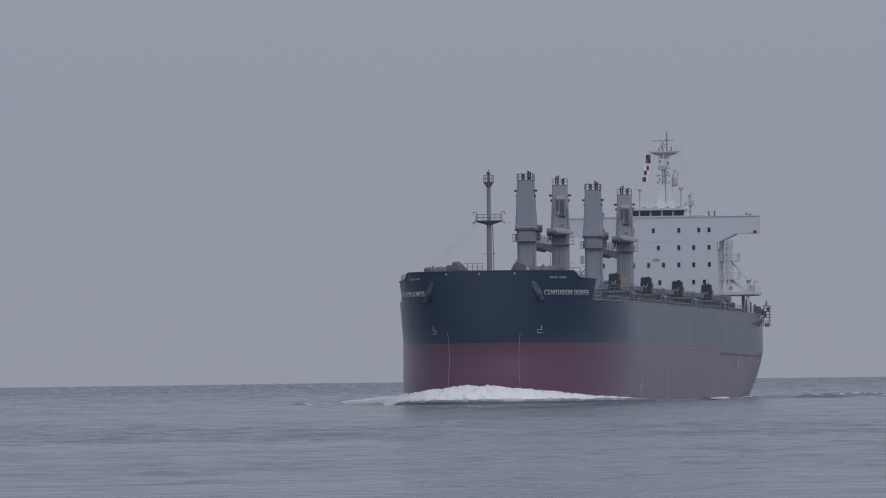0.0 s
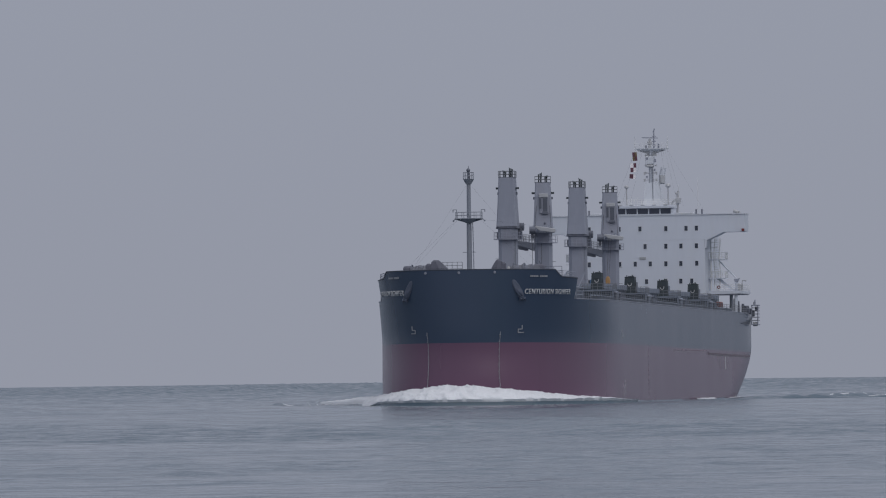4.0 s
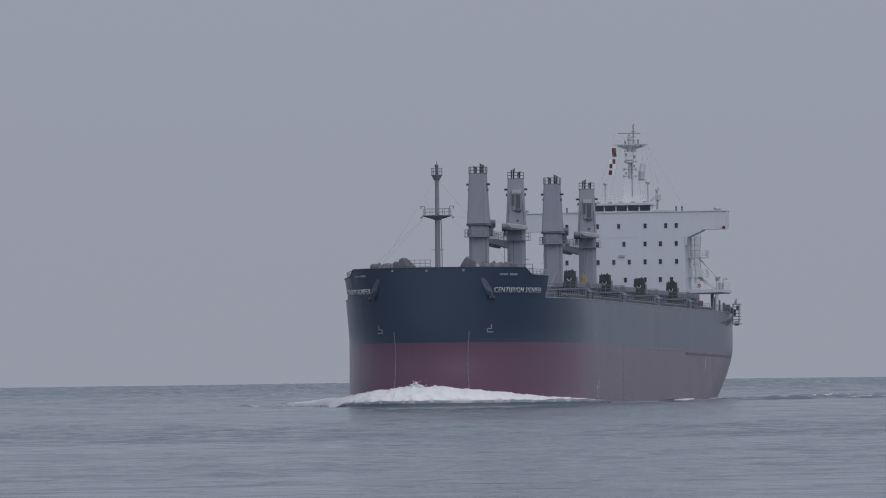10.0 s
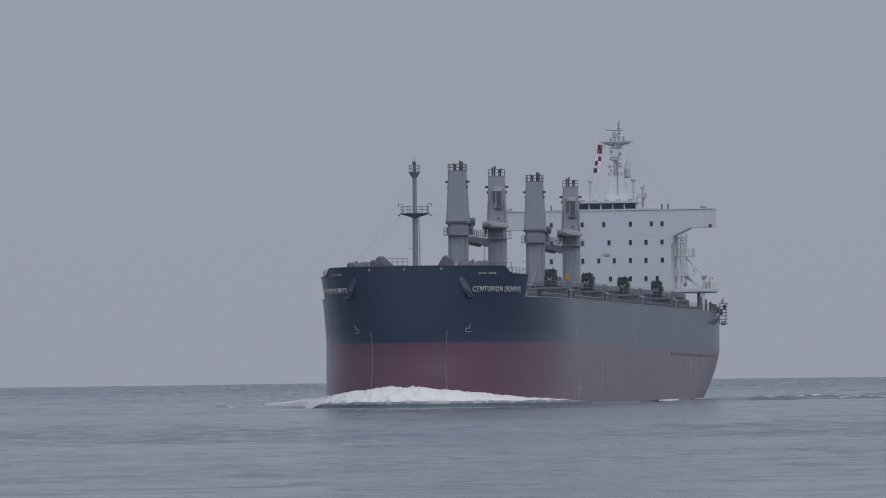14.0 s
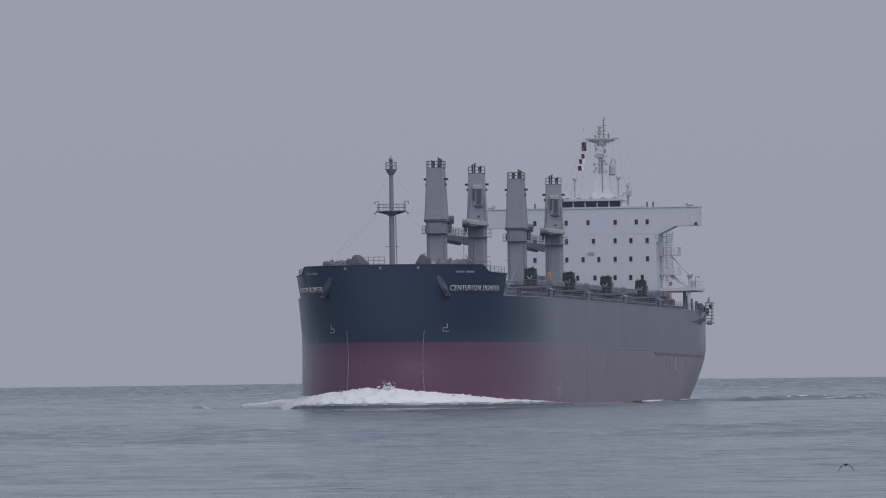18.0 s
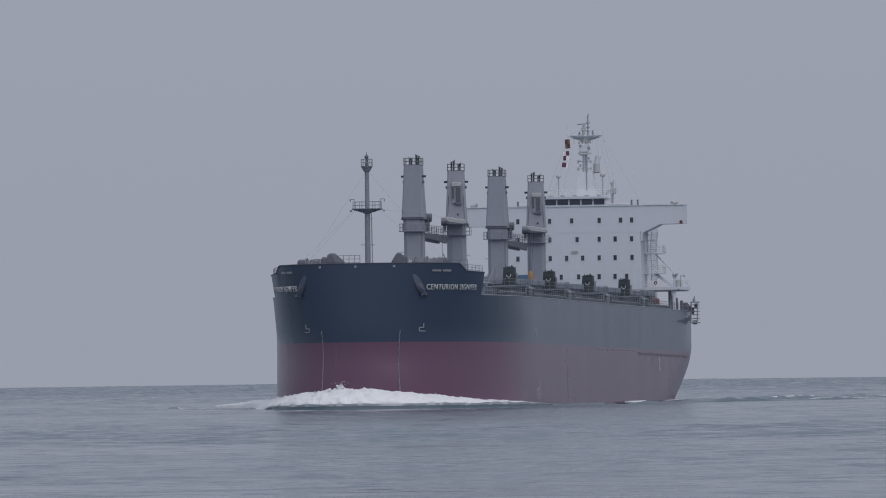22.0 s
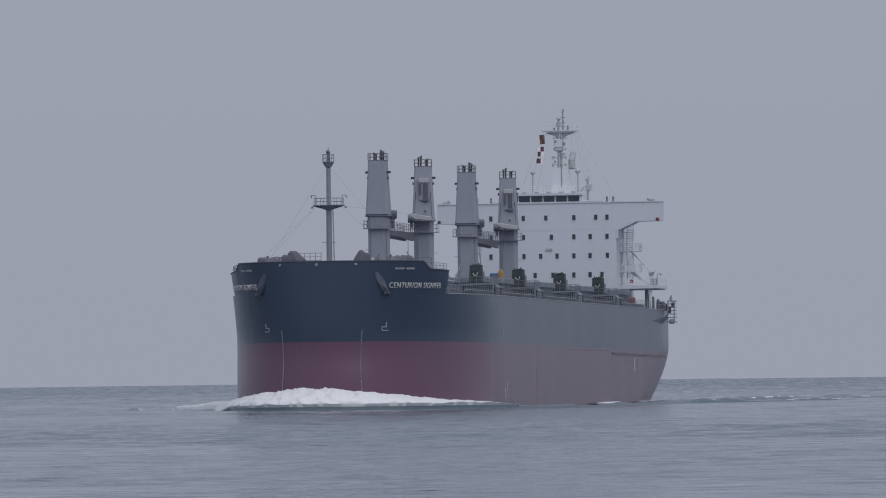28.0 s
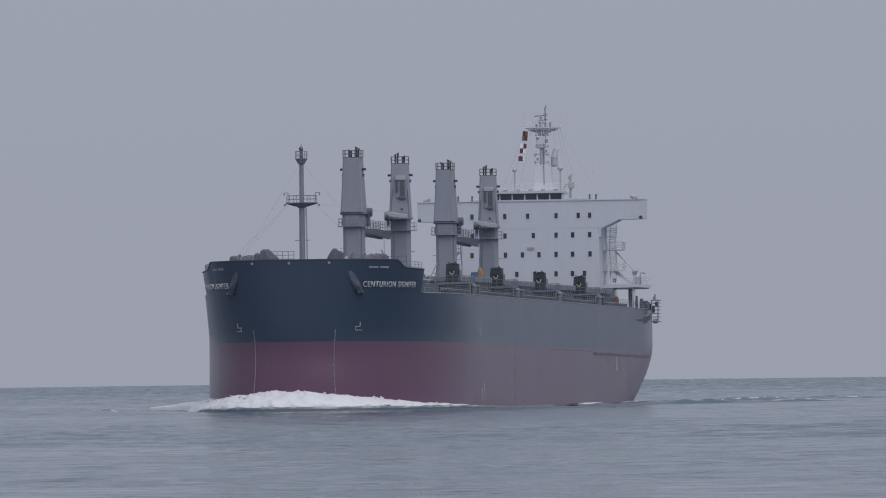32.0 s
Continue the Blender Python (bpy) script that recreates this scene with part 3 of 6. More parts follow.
# ---- foremast ----
def foremast():
    u = 155.8
    bm = bmesh.new()
    rod(bm, (u, 0, 15.9), (u, 0, 24.1), 0.37, 0.34, 14)
    rod(bm, (u, 0, 24.1), (u, 0, 30.2), 0.30, 0.27, 14)
    m = part("foremast", bm, MAST_GREY, ship, "grey tubular foremast with two platforms", True)
    bm = bmesh.new()
    rod(bm, (u, 0, 24.15), (u, 0, 24.75), 0.42, 1.25, 10)
    box(bm, u - 0.8, u + 0.8, -1.85, 1.85, 24.70, 24.82)
    for s in (1, -1):
        rod(bm, (u, 0, 24.2), (u, s * 1.8, 24.72), 0.12, sides=5)
        rod(bm, (u, s * 1.8, 24.72), (u, s * 2.15, 24.55), 0.06, sides=5)
        ball(bm, (u, s * 2.15, 24.5), 0.13)
    part("lower_platform", bm, MAST_GREY, m)
    bm = bmesh.new()
    rail(bm, [(u - 0.8, -1.7, 24.8), (u + 0.8, -1.7, 24.8), (u + 0.8, 1.7, 24.8), (u - 0.8, 1.7, 24.8)], 0.85, 2, 0.035, 0.85, True)
    for s in (1, -1):
        rod(bm, (u, s * 1.7, 24.8), (u, s * 1.7, 26.0), 0.05, sides=5)
        rod(bm, (u, s * 1.7, 26.0), (u, s * 2.2, 26.0), 0.05, sides=5)
        rod(bm, (u, s * 2.2, 26.0), (u, s * 2.2, 25.65), 0.07, sides=5)
    part("lamp_brackets", bm, MAST_GREY, m, "railing with hooked lamp brackets")
    bm = bmesh.new()
    rod(bm, (u, 0, 29.45), (u, 0, 30.15), 0.36, 0.78, 12)
    part("top_platform", bm, MAST_GREY, m)
    bm = bmesh.new()
    ring = [(u + 0.72 * math.cos(a), 0.72 * math.sin(a), 30.15) for a in [math.pi / 4 * i for i in range(8)]]
    rail(bm, ring, 0.9, 2, 0.035, 1.0, True)
    part("top_railing", bm, MAST_GREY, m)
    bm = bmesh.new()
    rod(bm, (u, 0, 30.1), (u, 0, 31.35), 0.24, 0.2, 10)
    ball(bm, (u + 0.15, 0, 31.35), 0.27)
    rod(bm, (u, 0, 31.3), (u, 0, 31.95), 0.07, 0.03, 6)
    part("masthead_lamp", bm, CRANE_DARK, m, "dark masthead lamp housing")
    bm = bmesh.new()
    for k in range(16):
        z = 16.6 + 0.46 * k
        rod(bm, (u - 0.2, 0.62, z), (u + 0.2, 0.62, z), 0.025, sides=4)
    for d in (-0.2, 0.2):
        rod(bm, (u + d, 0.62, 16.3), (u + d, 0.5, 24.2), 0.03, sides=4)
    rod(bm, (u, -0.9, 20.2), (u, 0.9, 20.2), 0.035, sides=4)
    part("mast_ladder", bm, MAST_GREY, m)
    bm = bmesh.new()
    for a, b in (((u, -0.3, 29.3), (149.5, -10.0, 16.6)), ((u, 0.3, 29.3), (149.5, 10.0, 16.6)), ((u, -1.5, 24.7), (158.5, -8.0, 17.2)), ((u, -1.6, 24.7), (150.5, -11.5, 16.6)), ((u, 1.5, 24.7), (151.0, 9.5, 16.6)), ((u, 1.5, 24.7), (130, 6.0, 24.0))):
        rod(bm, a, b, 0.006, sides=4)
    part_each("stay", bm, WIRE, m, "thin wire stays")


foremast()


# ---- winches and gear on the forecastle ----
def winches():
    z = 15.25 + SHEAR * 154
    for side in (1, -1):
        bm = bmesh.new()
        y = side * 7.0
        rod(bm, (152.5, y - 1.5, z + 1.15), (152.5, y + 1.5, z + 1.15), 0.95, sides=16)
        for d in (-1.55, 0.0, 1.5):
            rod(bm, (152.5, y + d - 0.08, z + 1.15), (152.5, y + d + 0.08, z + 1.15), 1.18 + 0.1 * math.sin(3.1 * d + side), sides=18)
        box(bm, 151.4, 153.6, y - 2.0, y + 2.0, z, z + 0.35, 0.05)
        w = part("windlass", bm, CRANE_DARK, ship, "grey anchor windlass with rope drums")
        bm = bmesh.new()
        coil = random.Random(31 + side)
        v = y - 1.35
        while v < y + 1.3:
            wide = coil.uniform(0.16, 0.42)
            r = coil.uniform(0.86, 1.22)
            rod(bm, (152.5, v, z + 1.1), (152.5 + coil.uniform(-0.1, 0.1), v + wide, z + 1.1 + coil.uniform(-0.1, 0.1)), r, r * coil.uniform(0.8, 1.0), 12)
            v += wide + coil.uniform(0.0, 0.14)
        part("rope_drum", bm, ROPE, w, "coiled grey mooring rope")
        bm = bmesh.new()
        box(bm, 151.0, 153.4, y + side * 2.1 - 0.6, y + side * 2.1 + 0.6, z + 0.1, z + 2.2, 0.35)
        part("chain_cover", bm, CANVAS, w, "rounded grey gear cover", True)
        for v, r0, r1, top in (((-4.6, 1.0, 0.52, 19.2), (-5.75, 0.55, 0.3, 18.75)) if side < 0 else ((3.62, 0.6, 0.3, 19.18), (4.3, 0.45, 0.28, 18.85))):
            bm = bmesh.new()
            lean = 0.25 * r0 * side
            prism(bm, [[(154.5 + r * k1, v + off + r * wide * k2, zz) for k1, k2 in ((-0.6, -1), (0.5, -1), (0.75, 0.1), (0.5, 1), (-0.6, 1))]
                       for zz, r, wide, off in ((z, r0 + 0.1, 1.15, -lean), (top - 1.1, r0 + 0.05, 1.05, -0.5 * lean), (top - 0.25, r1 + 0.12, 0.95, lean), (top, r1 * 0.75, 0.8, lean))])
            part("covered_ventilator", bm, CANVAS, ship, "tapered ventilator under a creased grey cover")
        for k in range(2):
            bm = bmesh.new()
            rod(bm, (153.5 - k, y + side * (3.4 + 0.8 * k), z), (153.5 - k, y + side * (3.4 + 0.8 * k), z + 1.3), 0.3, 0.34, 10)
            part("bollard", bm, CRANE_DARK, ship)
        # pale tarpaulined gear beside the winch
        bm = bmesh.new()
        for v, wide, top in (((-7.6, 0.85, 18.62), (-6.5, 0.9, 18.66), (-5.7, 0.6, 18.5), (-8.3, 0.5, 18.2)) if side < 0 else ((5.2, 0.5, 18.35), (6.1, 0.7, 18.15), (7.0, 0.6, 18.4), (7.6, 0.55, 18.52), (8.6, 0.5, 18.5), (9.1, 0.35, 18.0))):
            ball(bm, (151.5, v, (z + top) / 2), (top - z) / 2, (0.6, 2 * wide / (top - z) * 1.1, 1), 10, 8)
        part_each("covered_gear", bm, ROPE, ship, "grey tarpaulin over mooring gear", True)
    for v, u, wide, top, mat, lab in ((5.05, 153.4, 0.30, 18.28, PALE_STEEL, "pale winch control box"), (5.9, 153.4, 0.42, 18.12, ROPE, "heaped grey rope"), (8.9, 153.2, 0.55, 18.45, ROPE, "wedge of canvas over gear"), (8.15, 152.9, 0.3, 18.55, CRANE_DARK, "dark brake wheel guard"), (-7.2, 153.4, 0.6, 18.35, ROPE, "heaped grey rope")):
        bm = bmesh.new()
        prism(bm, [[(u - 0.5, v - wide, z), (u + 0.5, v - wide, z), (u + 0.5, v + wide, z), (u - 0.5, v + wide, z)],
                   [(u - 0.4, v - 0.9 * wide, top - 0.5), (u + 0.4, v - 0.9 * wide, top - 0.5), (u + 0.4, v + 0.95 * wide, top - 0.75), (u - 0.4, v + 0.95 * wide, top - 0.75)],
                   [(u - 0.2, v - 0.5 * wide, top), (u + 0.2, v - 0.5 * wide, top), (u + 0.2, v + 0.3 * wide, top - 0.1), (u - 0.2, v + 0.3 * wide, top - 0.1)]])
        part("deck_gear", bm, mat, ship, lab)
    bm = bmesh.new()
    rail(bm, [(157.5, -3.5, z + 0.3), (157.5, -0.7, z + 0.3)], 2.25, 5, 0.035, 0.7)
    part("bow_railing", bm, RAIL_GREY, ship)
    bm = bmesh.new()
    rail(bm, [(150.2, 8.5, z), (150.2, 11.8, z)], 1.9, 3, 0.04, 1.1)
    rod(bm, (150.2, 9.4, z + 1.2), (150.4, 8.7, z + 2.7), 0.06, sides=6)
    box(bm, 150.0, 150.6, 9.0, 9.5, z, z + 1.9, 0.05)
    part("store_davit", bm, CRANE_DARK, ship, "small dark davit")


winches()


# ---- hatches and deck fittings ----
CRANES = (124.1, 93.9, 62.7, 31.9)
HOLDS = ((128.5, 144.5, 9.5), (98.5, 119.5, 12.4), (67.5, 89.5, 12.4), (36.5, 58.5, 12.4), (6.5, 27.5, 12.4))


def hatch(u0, u1, half):
    z = DECK + SHEAR * (u0 + u1) / 2 - 0.12
    bm = bmesh.new()
    box(bm, u0, u1, -half, half, z, z + 2.0)
    ribs = []
    for i in range(int((u1 - u0) / 1.8)):
        u = u0 + 0.9 + 1.8 * i
        for s in (1, -1):
            rib = bmesh.new()
            ribs.append(rib)
            prism(rib, [[(u - 0.06, s * half, z), (u - 0.06, s * (half + 0.75), z), (u - 0.06, s * half, z + 1.9)],
                       [(u + 0.06, s * half, z), (u + 0.06, s * (half + 0.75), z), (u + 0.06, s * half, z + 1.9)]])
    h = part("hatch_coaming", bm, COVER_GREY, ship, "grey hatch coaming with brackets")
    for rib in ribs:
        part("coaming_bracket", rib, COVER_GREY, h)
    count = 4
    for k in range(count):
        a, b = u0 - 0.3 + (u1 - u0 + 0.6) * k / count, u0 - 0.3 + (u1 - u0 + 0.6) * (k + 1) / count
        bm = bmesh.new()
        box(bm, a + 0.04, b - 0.04, -half - 0.35, half + 0.35, z + 2.04, z + 2.75, 0.06)
        for s in (1, -1):
            for j in range(3):
                u = a + (b - a) * (j + 0.5) / 3
                box(bm, u - 0.07, u + 0.07, s * (half + 0.36) - 0.05, s * (half + 0.36) + 0.05, z + 1.9, z + 2.65)
        part("hatch_cover", bm, COVER_GREY, h)
    return h


for h in HOLDS:
    hatch(*h)


def deck_post(u, side):
    """Cross-deck platform with a dark open-framed housing, one at each crane."""
    z = DECK + SHEAR * u - 0.1
    y = side * 12.75
    bm = bmesh.new()
    box(bm, u - 1.6, u + 1.6, y - 2.1, y + 2.3, z + 1.55, z + 1.75)
    p = part("crossdeck_platform", bm, COVER_GREY, ship, "grey platform on close-set posts")
    for d in range(17):
        yy = y - 2.0 + 0.26 * d
        bm = bmesh.new()
        rod(bm, (u + 1.5, yy, z), (u + 1.5, yy, z + 1.6), 0.055, sides=6)
        part("platform_post", bm, COVER_GREY, p)
    bm = bmesh.new()
    rod(bm, (u + 0.6, y + side * 2.0 + 0.55, z), (u + 0.6, y + side * 2.0 + 0.55, z + 1.35), 0.36, sides=14)
    rod(bm, (u + 0.6, y + side * 2.0 + 0.55, z + 1.35), (u + 0.6, y + side * 2.0 + 0.55, z + 1.5), 0.36, 0.2, sides=14)
    part("deck_tank", bm, COVER_GREY, p, "grey upright cylinder beside the platform", True)
    for d in (-1.4, 1.4):
        for yy in (y - 2, y + 2.2):
            bm = bmesh.new()
            rod(bm, (u + d, yy, z), (u + d, yy, z + 1.6), 0.12, sides=6)
            part("platform_post", bm, COVER_GREY, p)
    bm = bmesh.new()
    box(bm, u - 1.4, u + 1.0, y - 1.9, y + 1.9, z, z + 1.5)
    part("store_room", bm, DECK_GREEN, p)
    bm = bmesh.new()
    b, t = z + 1.75, z + 4.0
    h = y - 0.2   # middle of the housing
    for s in (1, -1):
        prism(bm, [[(u - 0.7, h + s * 0.86, b), (u + 0.7, h + s * 0.86, b), (u + 0.7, h + s * 0.46, b), (u - 0.7, h + s * 0.46, b)],
                   [(u - 0.7, h + s * 0.70, t), (u + 0.7, h + s * 0.70, t), (u + 0.7, h + s * 0.32, t), (u - 0.7, h + s * 0.32, t)]])
    box(bm, u - 0.68, u + 0.68, h - 0.55, h + 0.55, t - 0.68, t)
    box(bm, u - 0.68, u + 0.68, h - 0.55, h + 0.55, b, t - 1.3)
    box(bm, u - 0.66, u + 0.58, h - 0.56, h + 0.56, t - 1.35, t - 0.63)
    box(bm, u - 0.75, u + 0.75, h - 0.76, h + 0.76, t, t + 0.08, 0.03)
    box(bm, u - 0.5, u + 0.5, h - 0.25, h + 0.5, t + 0.08, t + 0.2, 0.03)
    rod(bm, (u, h - 0.5, t), (u, h - 0.5, t + 0.3), 0.08, sides=6)
    rod(bm, (u, h + 0.3, t), (u, h + 0.3, t + 0.36), 0.1, sides=6)
    v = part("vent_housing", bm, HOUSING, p, "dark grey vent housing with an opening")
    bm = bmesh.new()
    box(bm, u - 0.4, u + 0.5, h + 0.88, h + 1.02, b + 0.25, t - 0.7, 0.03)
    part("side_flap", bm, COVER_GREY, v, "paler hinged flap on the housing's side")
    bm = bmesh.new()
    c = t - 0.98
    for i in range(9):
        a0, a1 = math.pi + math.pi * i / 9, math.pi + math.pi * (i + 1) / 9
        rod(bm, (u + 0.72, h + 0.26 * math.cos(a0), c + 0.24 * math.sin(a0)), (u + 0.72, h + 0.26 * math.cos(a1), c + 0.24 * math.sin(a1)), 0.05, sides=6)
    for s, up in ((1, 0.2), (-1, 0.08)):
        rod(bm, (u + 0.72, h + s * 0.26, c), (u + 0.72, h + s * 0.26, c + up), 0.05, sides=6)
    part("hose_loop", bm, LETTER, v, "white looped hose")
    bm = bmesh.new()
    rail(bm, [(u + 1.55, y - 2.1, z + 1.75), (u + 1.55, y + 2.25, z + 1.75), (u - 1.55, y + 2.25, z + 1.75)], 0.85, 2, 0.035, 0.7)
    part("platform_railing", bm, RAIL_GREY, p)
    for k in range(3):   # tank vents by the ship's side
        bm = bmesh.new()
        rod(bm, (u - 2.4 + k * 1.6, side * 15.3, z), (u - 2.4 + k * 1.6, side * 15.3, z + 1.15), 0.13, sides=8)
        ball(bm, (u - 2.4 + k * 1.6, side * 15.3, z + 1.2), 0.24, (1, 1, 0.8), 8, 6)
        part("tank_vent", bm, CRANE_DARK, p, smooth=True)


for u in CRANES:
    for side in (1, -1):
        deck_post(u, side)


def side_rails():
    for side in (1, -1):
        for a, b in ((132, 146), (118, 132), (104, 118), (90, 104), (76, 90), (62, 76), (48, 62), (34, 48), (20, 34), (6, 20), (-8, 6), (-20, -8)):
            bm = bmesh.new()
            pts = []
            for k in range(5):
                u = a + (b - a) * k / 4
                v = HALF
                line = half_line(DECK)
                for (u1, v1), (u2, v2) in zip(line, line[1:]):
                    if u1 <= u <= u2 and u2 > u1:
                        v = v1 + (v2 - v1) * (u - u1) / (u2 - u1)
                pts.append((u, side * (v - 0.25), DECK + SHEAR * u))
            rail(bm, pts, 1.05, 3, 0.028, 1.75)
            part("side_railing", bm, RAIL_GREY, ship)
    for side in (1, -1):   # pipe run along the deck
        for k, r in ((0, 0.16), (1, 0.11), (2, 0.09)):
            bm = bmesh.new()
            rod(bm, (8, side * (14.1 + 0.4 * k), DECK + SHEAR * 8 + 0.55), (140, side * (14.1 + 0.4 * k), DECK + SHEAR * 140 + 0.55), r, sides=8)
            part("deck_pipe", bm, COVER_GREY, ship, "grey pipe along the deck")
        bm = bmesh.new()
        for i in range(34):
            u = 9 + 3.9 * i
            box(bm, u - 0.06, u + 0.06, side * 14.5 - 0.7, side * 14.5 + 0.7, DECK + SHEAR * u - 0.1, DECK + SHEAR * u + 0.5)
        tagged(part("pipe_support", bm, COVER_GREY, ship, "low grey pipe rests"), kind="stuff")
    bm = bmesh.new()   # ladder and gear abaft the forecastle
    z = DECK + SHEAR * 146
    for k in range(5):
        rod(bm, (146.5 - 1.2 * k, 13.2, z), (146.5 - 1.2 * k, 13.2, z + 1.6 - 0.1 * k), 0.07, sides=5)
        rod(bm, (146.5 - 1.2 * k, 13.2, z + 1.6), (146.5 - 1.2 * k, 10.5, z + 2.1), 0.07, sides=5)
    for h in (0.6, 1.1, 1.6):
        rod(bm, (146.5, 13.2, z + h), (141.7, 13.4, z + h), 0.06, sides=5)
    part("ladder_frame", bm, COVER_GREY, ship, "grey framework abaft the bow")
    bm = bmesh.new()
    rod(bm, (145.6, 10.8, z), (145.6, 10.8, z + 2.4), 1.4, 1.1, 14)
    part("deck_store", bm, COVER_GREY, ship, smooth=True)
    bm = bmesh.new()
    rod(bm, (134, 10.6, z), (132.5, 12.2, 17.6), 0.08, sides=6)
    rod(bm, (132, 11.6, z), (132.5, 12.2, 17.6), 0.06, sides=6)
    rod(bm, (133, 11.2, 15.2), (132.5, 12.6, 16.6), 0.05, sides=6)
    part("derrick_post", bm, CRANE_GREY, ship, "slanting grey derrick post")


side_rails()


# ---- deck cranes ----
def square(r, z, off=0.0, cut=0.25, half_y=None):
    """An eight-sided ring, a square with cut corners; r along x, half_y along y."""
    a, b = r, half_y if half_y else r
    c = cut
    return [(a - c + off, -b, z), (a + off, -b + c, z), (a + off, b - c, z), (a - c + off, b, z), (-a + c + off, b, z), (-a + off, b - c, z), (-a + off, -b + c, z), (-a + c + off, -b, z)]


def crane(low):
    """A crane at the origin, its jib along +x: low, resting towards its neighbour, or level with the winch hood."""
    bm = bmesh.new()
    prism(bm, [square(1.3, 12.6, 0, 0.5, 1.29), square(1.3, 22.5, 0, 0.5, 1.27)])
    c = part("deck_crane", bm, CRANE_GREY, ship, "grey deck crane with its jib stowed level")
    bm = bmesh.new()
    rod(bm, (0, 0, 22.46), (0, 0, 22.54), 2.05, sides=24)
    part("ring_platform", bm, CRANE_GREY, c)
    bm = bmesh.new()
    rail(bm, [(2.0 * math.cos(a), 2.0 * math.sin(a), 22.54) for a in [math.pi / 6 * i for i in range(12)]], 0.95, 2, 0.028, 1.0, True)
    part("ring_railing", bm, CRANE_GREY, c)
    bm = bmesh.new()
    rings = [square(1.55, z, 0.0, 0.45, hy) for z, hy in ((22.56, 1.28), (23.95, 1.30))]
    prism(bm, rings)
    part("slewing_housing", bm, CRANE_GREY, c, "grey lower housing")
    bm = bmesh.new()
    prism(bm, [square(1.6, 23.95, 0, 0.4, 1.42), square(1.75, 24.05, 0, 0.4, 1.58), square(1.7, 24.3, 0, 0.4, 1.5)])
    part("collar", bm, CRANE_DARK if low else CRANE_GREY, c, "collar under the tower")
    bm = bmesh.new()
    prism(bm, [square(1.75, 24.3, -0.1, 0.18, 1.44), square(1.62, 25.6, -0.12, 0.18, 1.36), square(1.5, 27.4, -0.15, 0.16, 1.27), square(1.35, 29.2, -0.2, 0.15, 1.19), square(1.2, 31.1, -0.25, 0.15, 1.11)])
    t = part("tower", bm, CRANE_GREY, c, "tapered grey tower house")
    bm = bmesh.new()
    box(bm, -1.4, 0.9, -1.15, 1.15, 31.1, 31.2)
    part("top_deck", bm, CRANE_DARK, t)
    bm = bmesh.new()
    rail(bm, [(-1.4, -1.12, 31.2), (0.9, -1.12, 31.2), (0.9, 1.12, 31.2), (-1.4, 1.12, 31.2)], 0.85, 2, 0.035, 0.75, True)
    part("top_railing", bm, RAIL_GREY, t)
    for y, h, x in ((-0.58, 1.15, 0.6), (-0.25, 1.3, 0.7), (0.35, 0.85, 0.5), (0.56, 0.95, 0.2)):
        bm = bmesh.new()
        box(bm, x - 0.2, x + 0.2, y - 0.09, y + 0.09, 31.2, 31.2 + 0.8 * h, 0.03)
        rod(bm, (x + 0.1, y - 0.11, 31.02 + h), (x + 0.1, y + 0.11, 31.02 + h), 0.19, sides=10)
        rod(bm, (x - 0.1, y, 31.2), (x + 0.1, y + 0.12, 31.2 + h * 1.08), 0.05, sides=5)
        part("sheave", bm, HOUSING, t, "dark rope sheave block")
    for s in (1, -1):
        bm = bmesh.new()
        box(bm, -0.5, 0.0, min(s * 1.15, s * 1.62), max(s * 1.15, s * 1.62), 29.52, 29.80, 0.03)
        part("floodlight", bm, HOUSING, t, "dark floodlight box")
        bm = bmesh.new()
        box(bm, -0.42, -0.1, min(s * 1.2, s * 1.42), max(s * 1.2, s * 1.42), 28.75, 29.1, 0.03)
        part("junction_box", bm, CRANE_DARK, t)
    # cab on the jib side
    bm = bmesh.new()
    box(bm, 1.1, 1.75, -0.55, 0.75, 29.0, 29.55, 0.05)
    part("cab_visor", bm, PALE_STEEL, t, "pale hood over the cab")
    bm = bmesh.new()
    box(bm, 1.05, 1.6, -0.5, 0.7, 26.7, 29.0, 0.04)
    cab = part("cab", bm, CRANE_GREY, t)
    bm = bmesh.new()
    for y0, y1, z0, z1 in ((-0.55, -0.22, 27.4, 28.85), (0.0, 0.62, 27.0, 28.85)):
        box(bm, 1.55, 1.66, y0, y1, z0, z1)
    part_each("cab_window", bm, CAB_GLASS, t, "dark cab window")
    bm = bmesh.new()
    box(bm, 1.5, 1.75, -0.1, 0.75, 26.55, 26.95, 0.05)
    ball(bm, (1.62, 0.25, 25.3), 0.16)
    part_each("cab_floor", bm, CRANE_DARK, t)
    # hood over the winches above the jib's foot
    bm = bmesh.new()
    prism(bm, [[(x, -0.9, 23.95), (x, 1.2, 23.9), (x, 1.2, 24.25), (x, -0.8, 24.4)] for x in (1.5, 3.2)])
    part("winch_hood", bm, CRANE_GREY, c, "grey winch hood")
    bm = bmesh.new()
    rod(bm, (1.9, -2.0, 24.3), (1.9, -1.0, 24.3), 0.55, sides=14)
    part("jib_winch", bm, CRANE_DARK, c, "dark winch drum at the jib's foot")
    if low:
        for y0, z1 in ((-1.75, 24.2), (1.25, 23.6)):
            bm = bmesh.new()
            box(bm, 1.4, 2.2, y0, y0 + 0.5, 22.6, z1, 0.08)
            part("jib_foot", bm, CRANE_DARK, c)
    else:
        bm = bmesh.new()
        box(bm, 1.5, 2.0, -1.75, -1.35, 23.1, 23.9, 0.06)
        part("jib_foot", bm, CRANE_DARK, c)
    # the jib: two tapered box arms, cross ties and a head
    z = 22.0 if low else 24.25
    bm = bmesh.new()
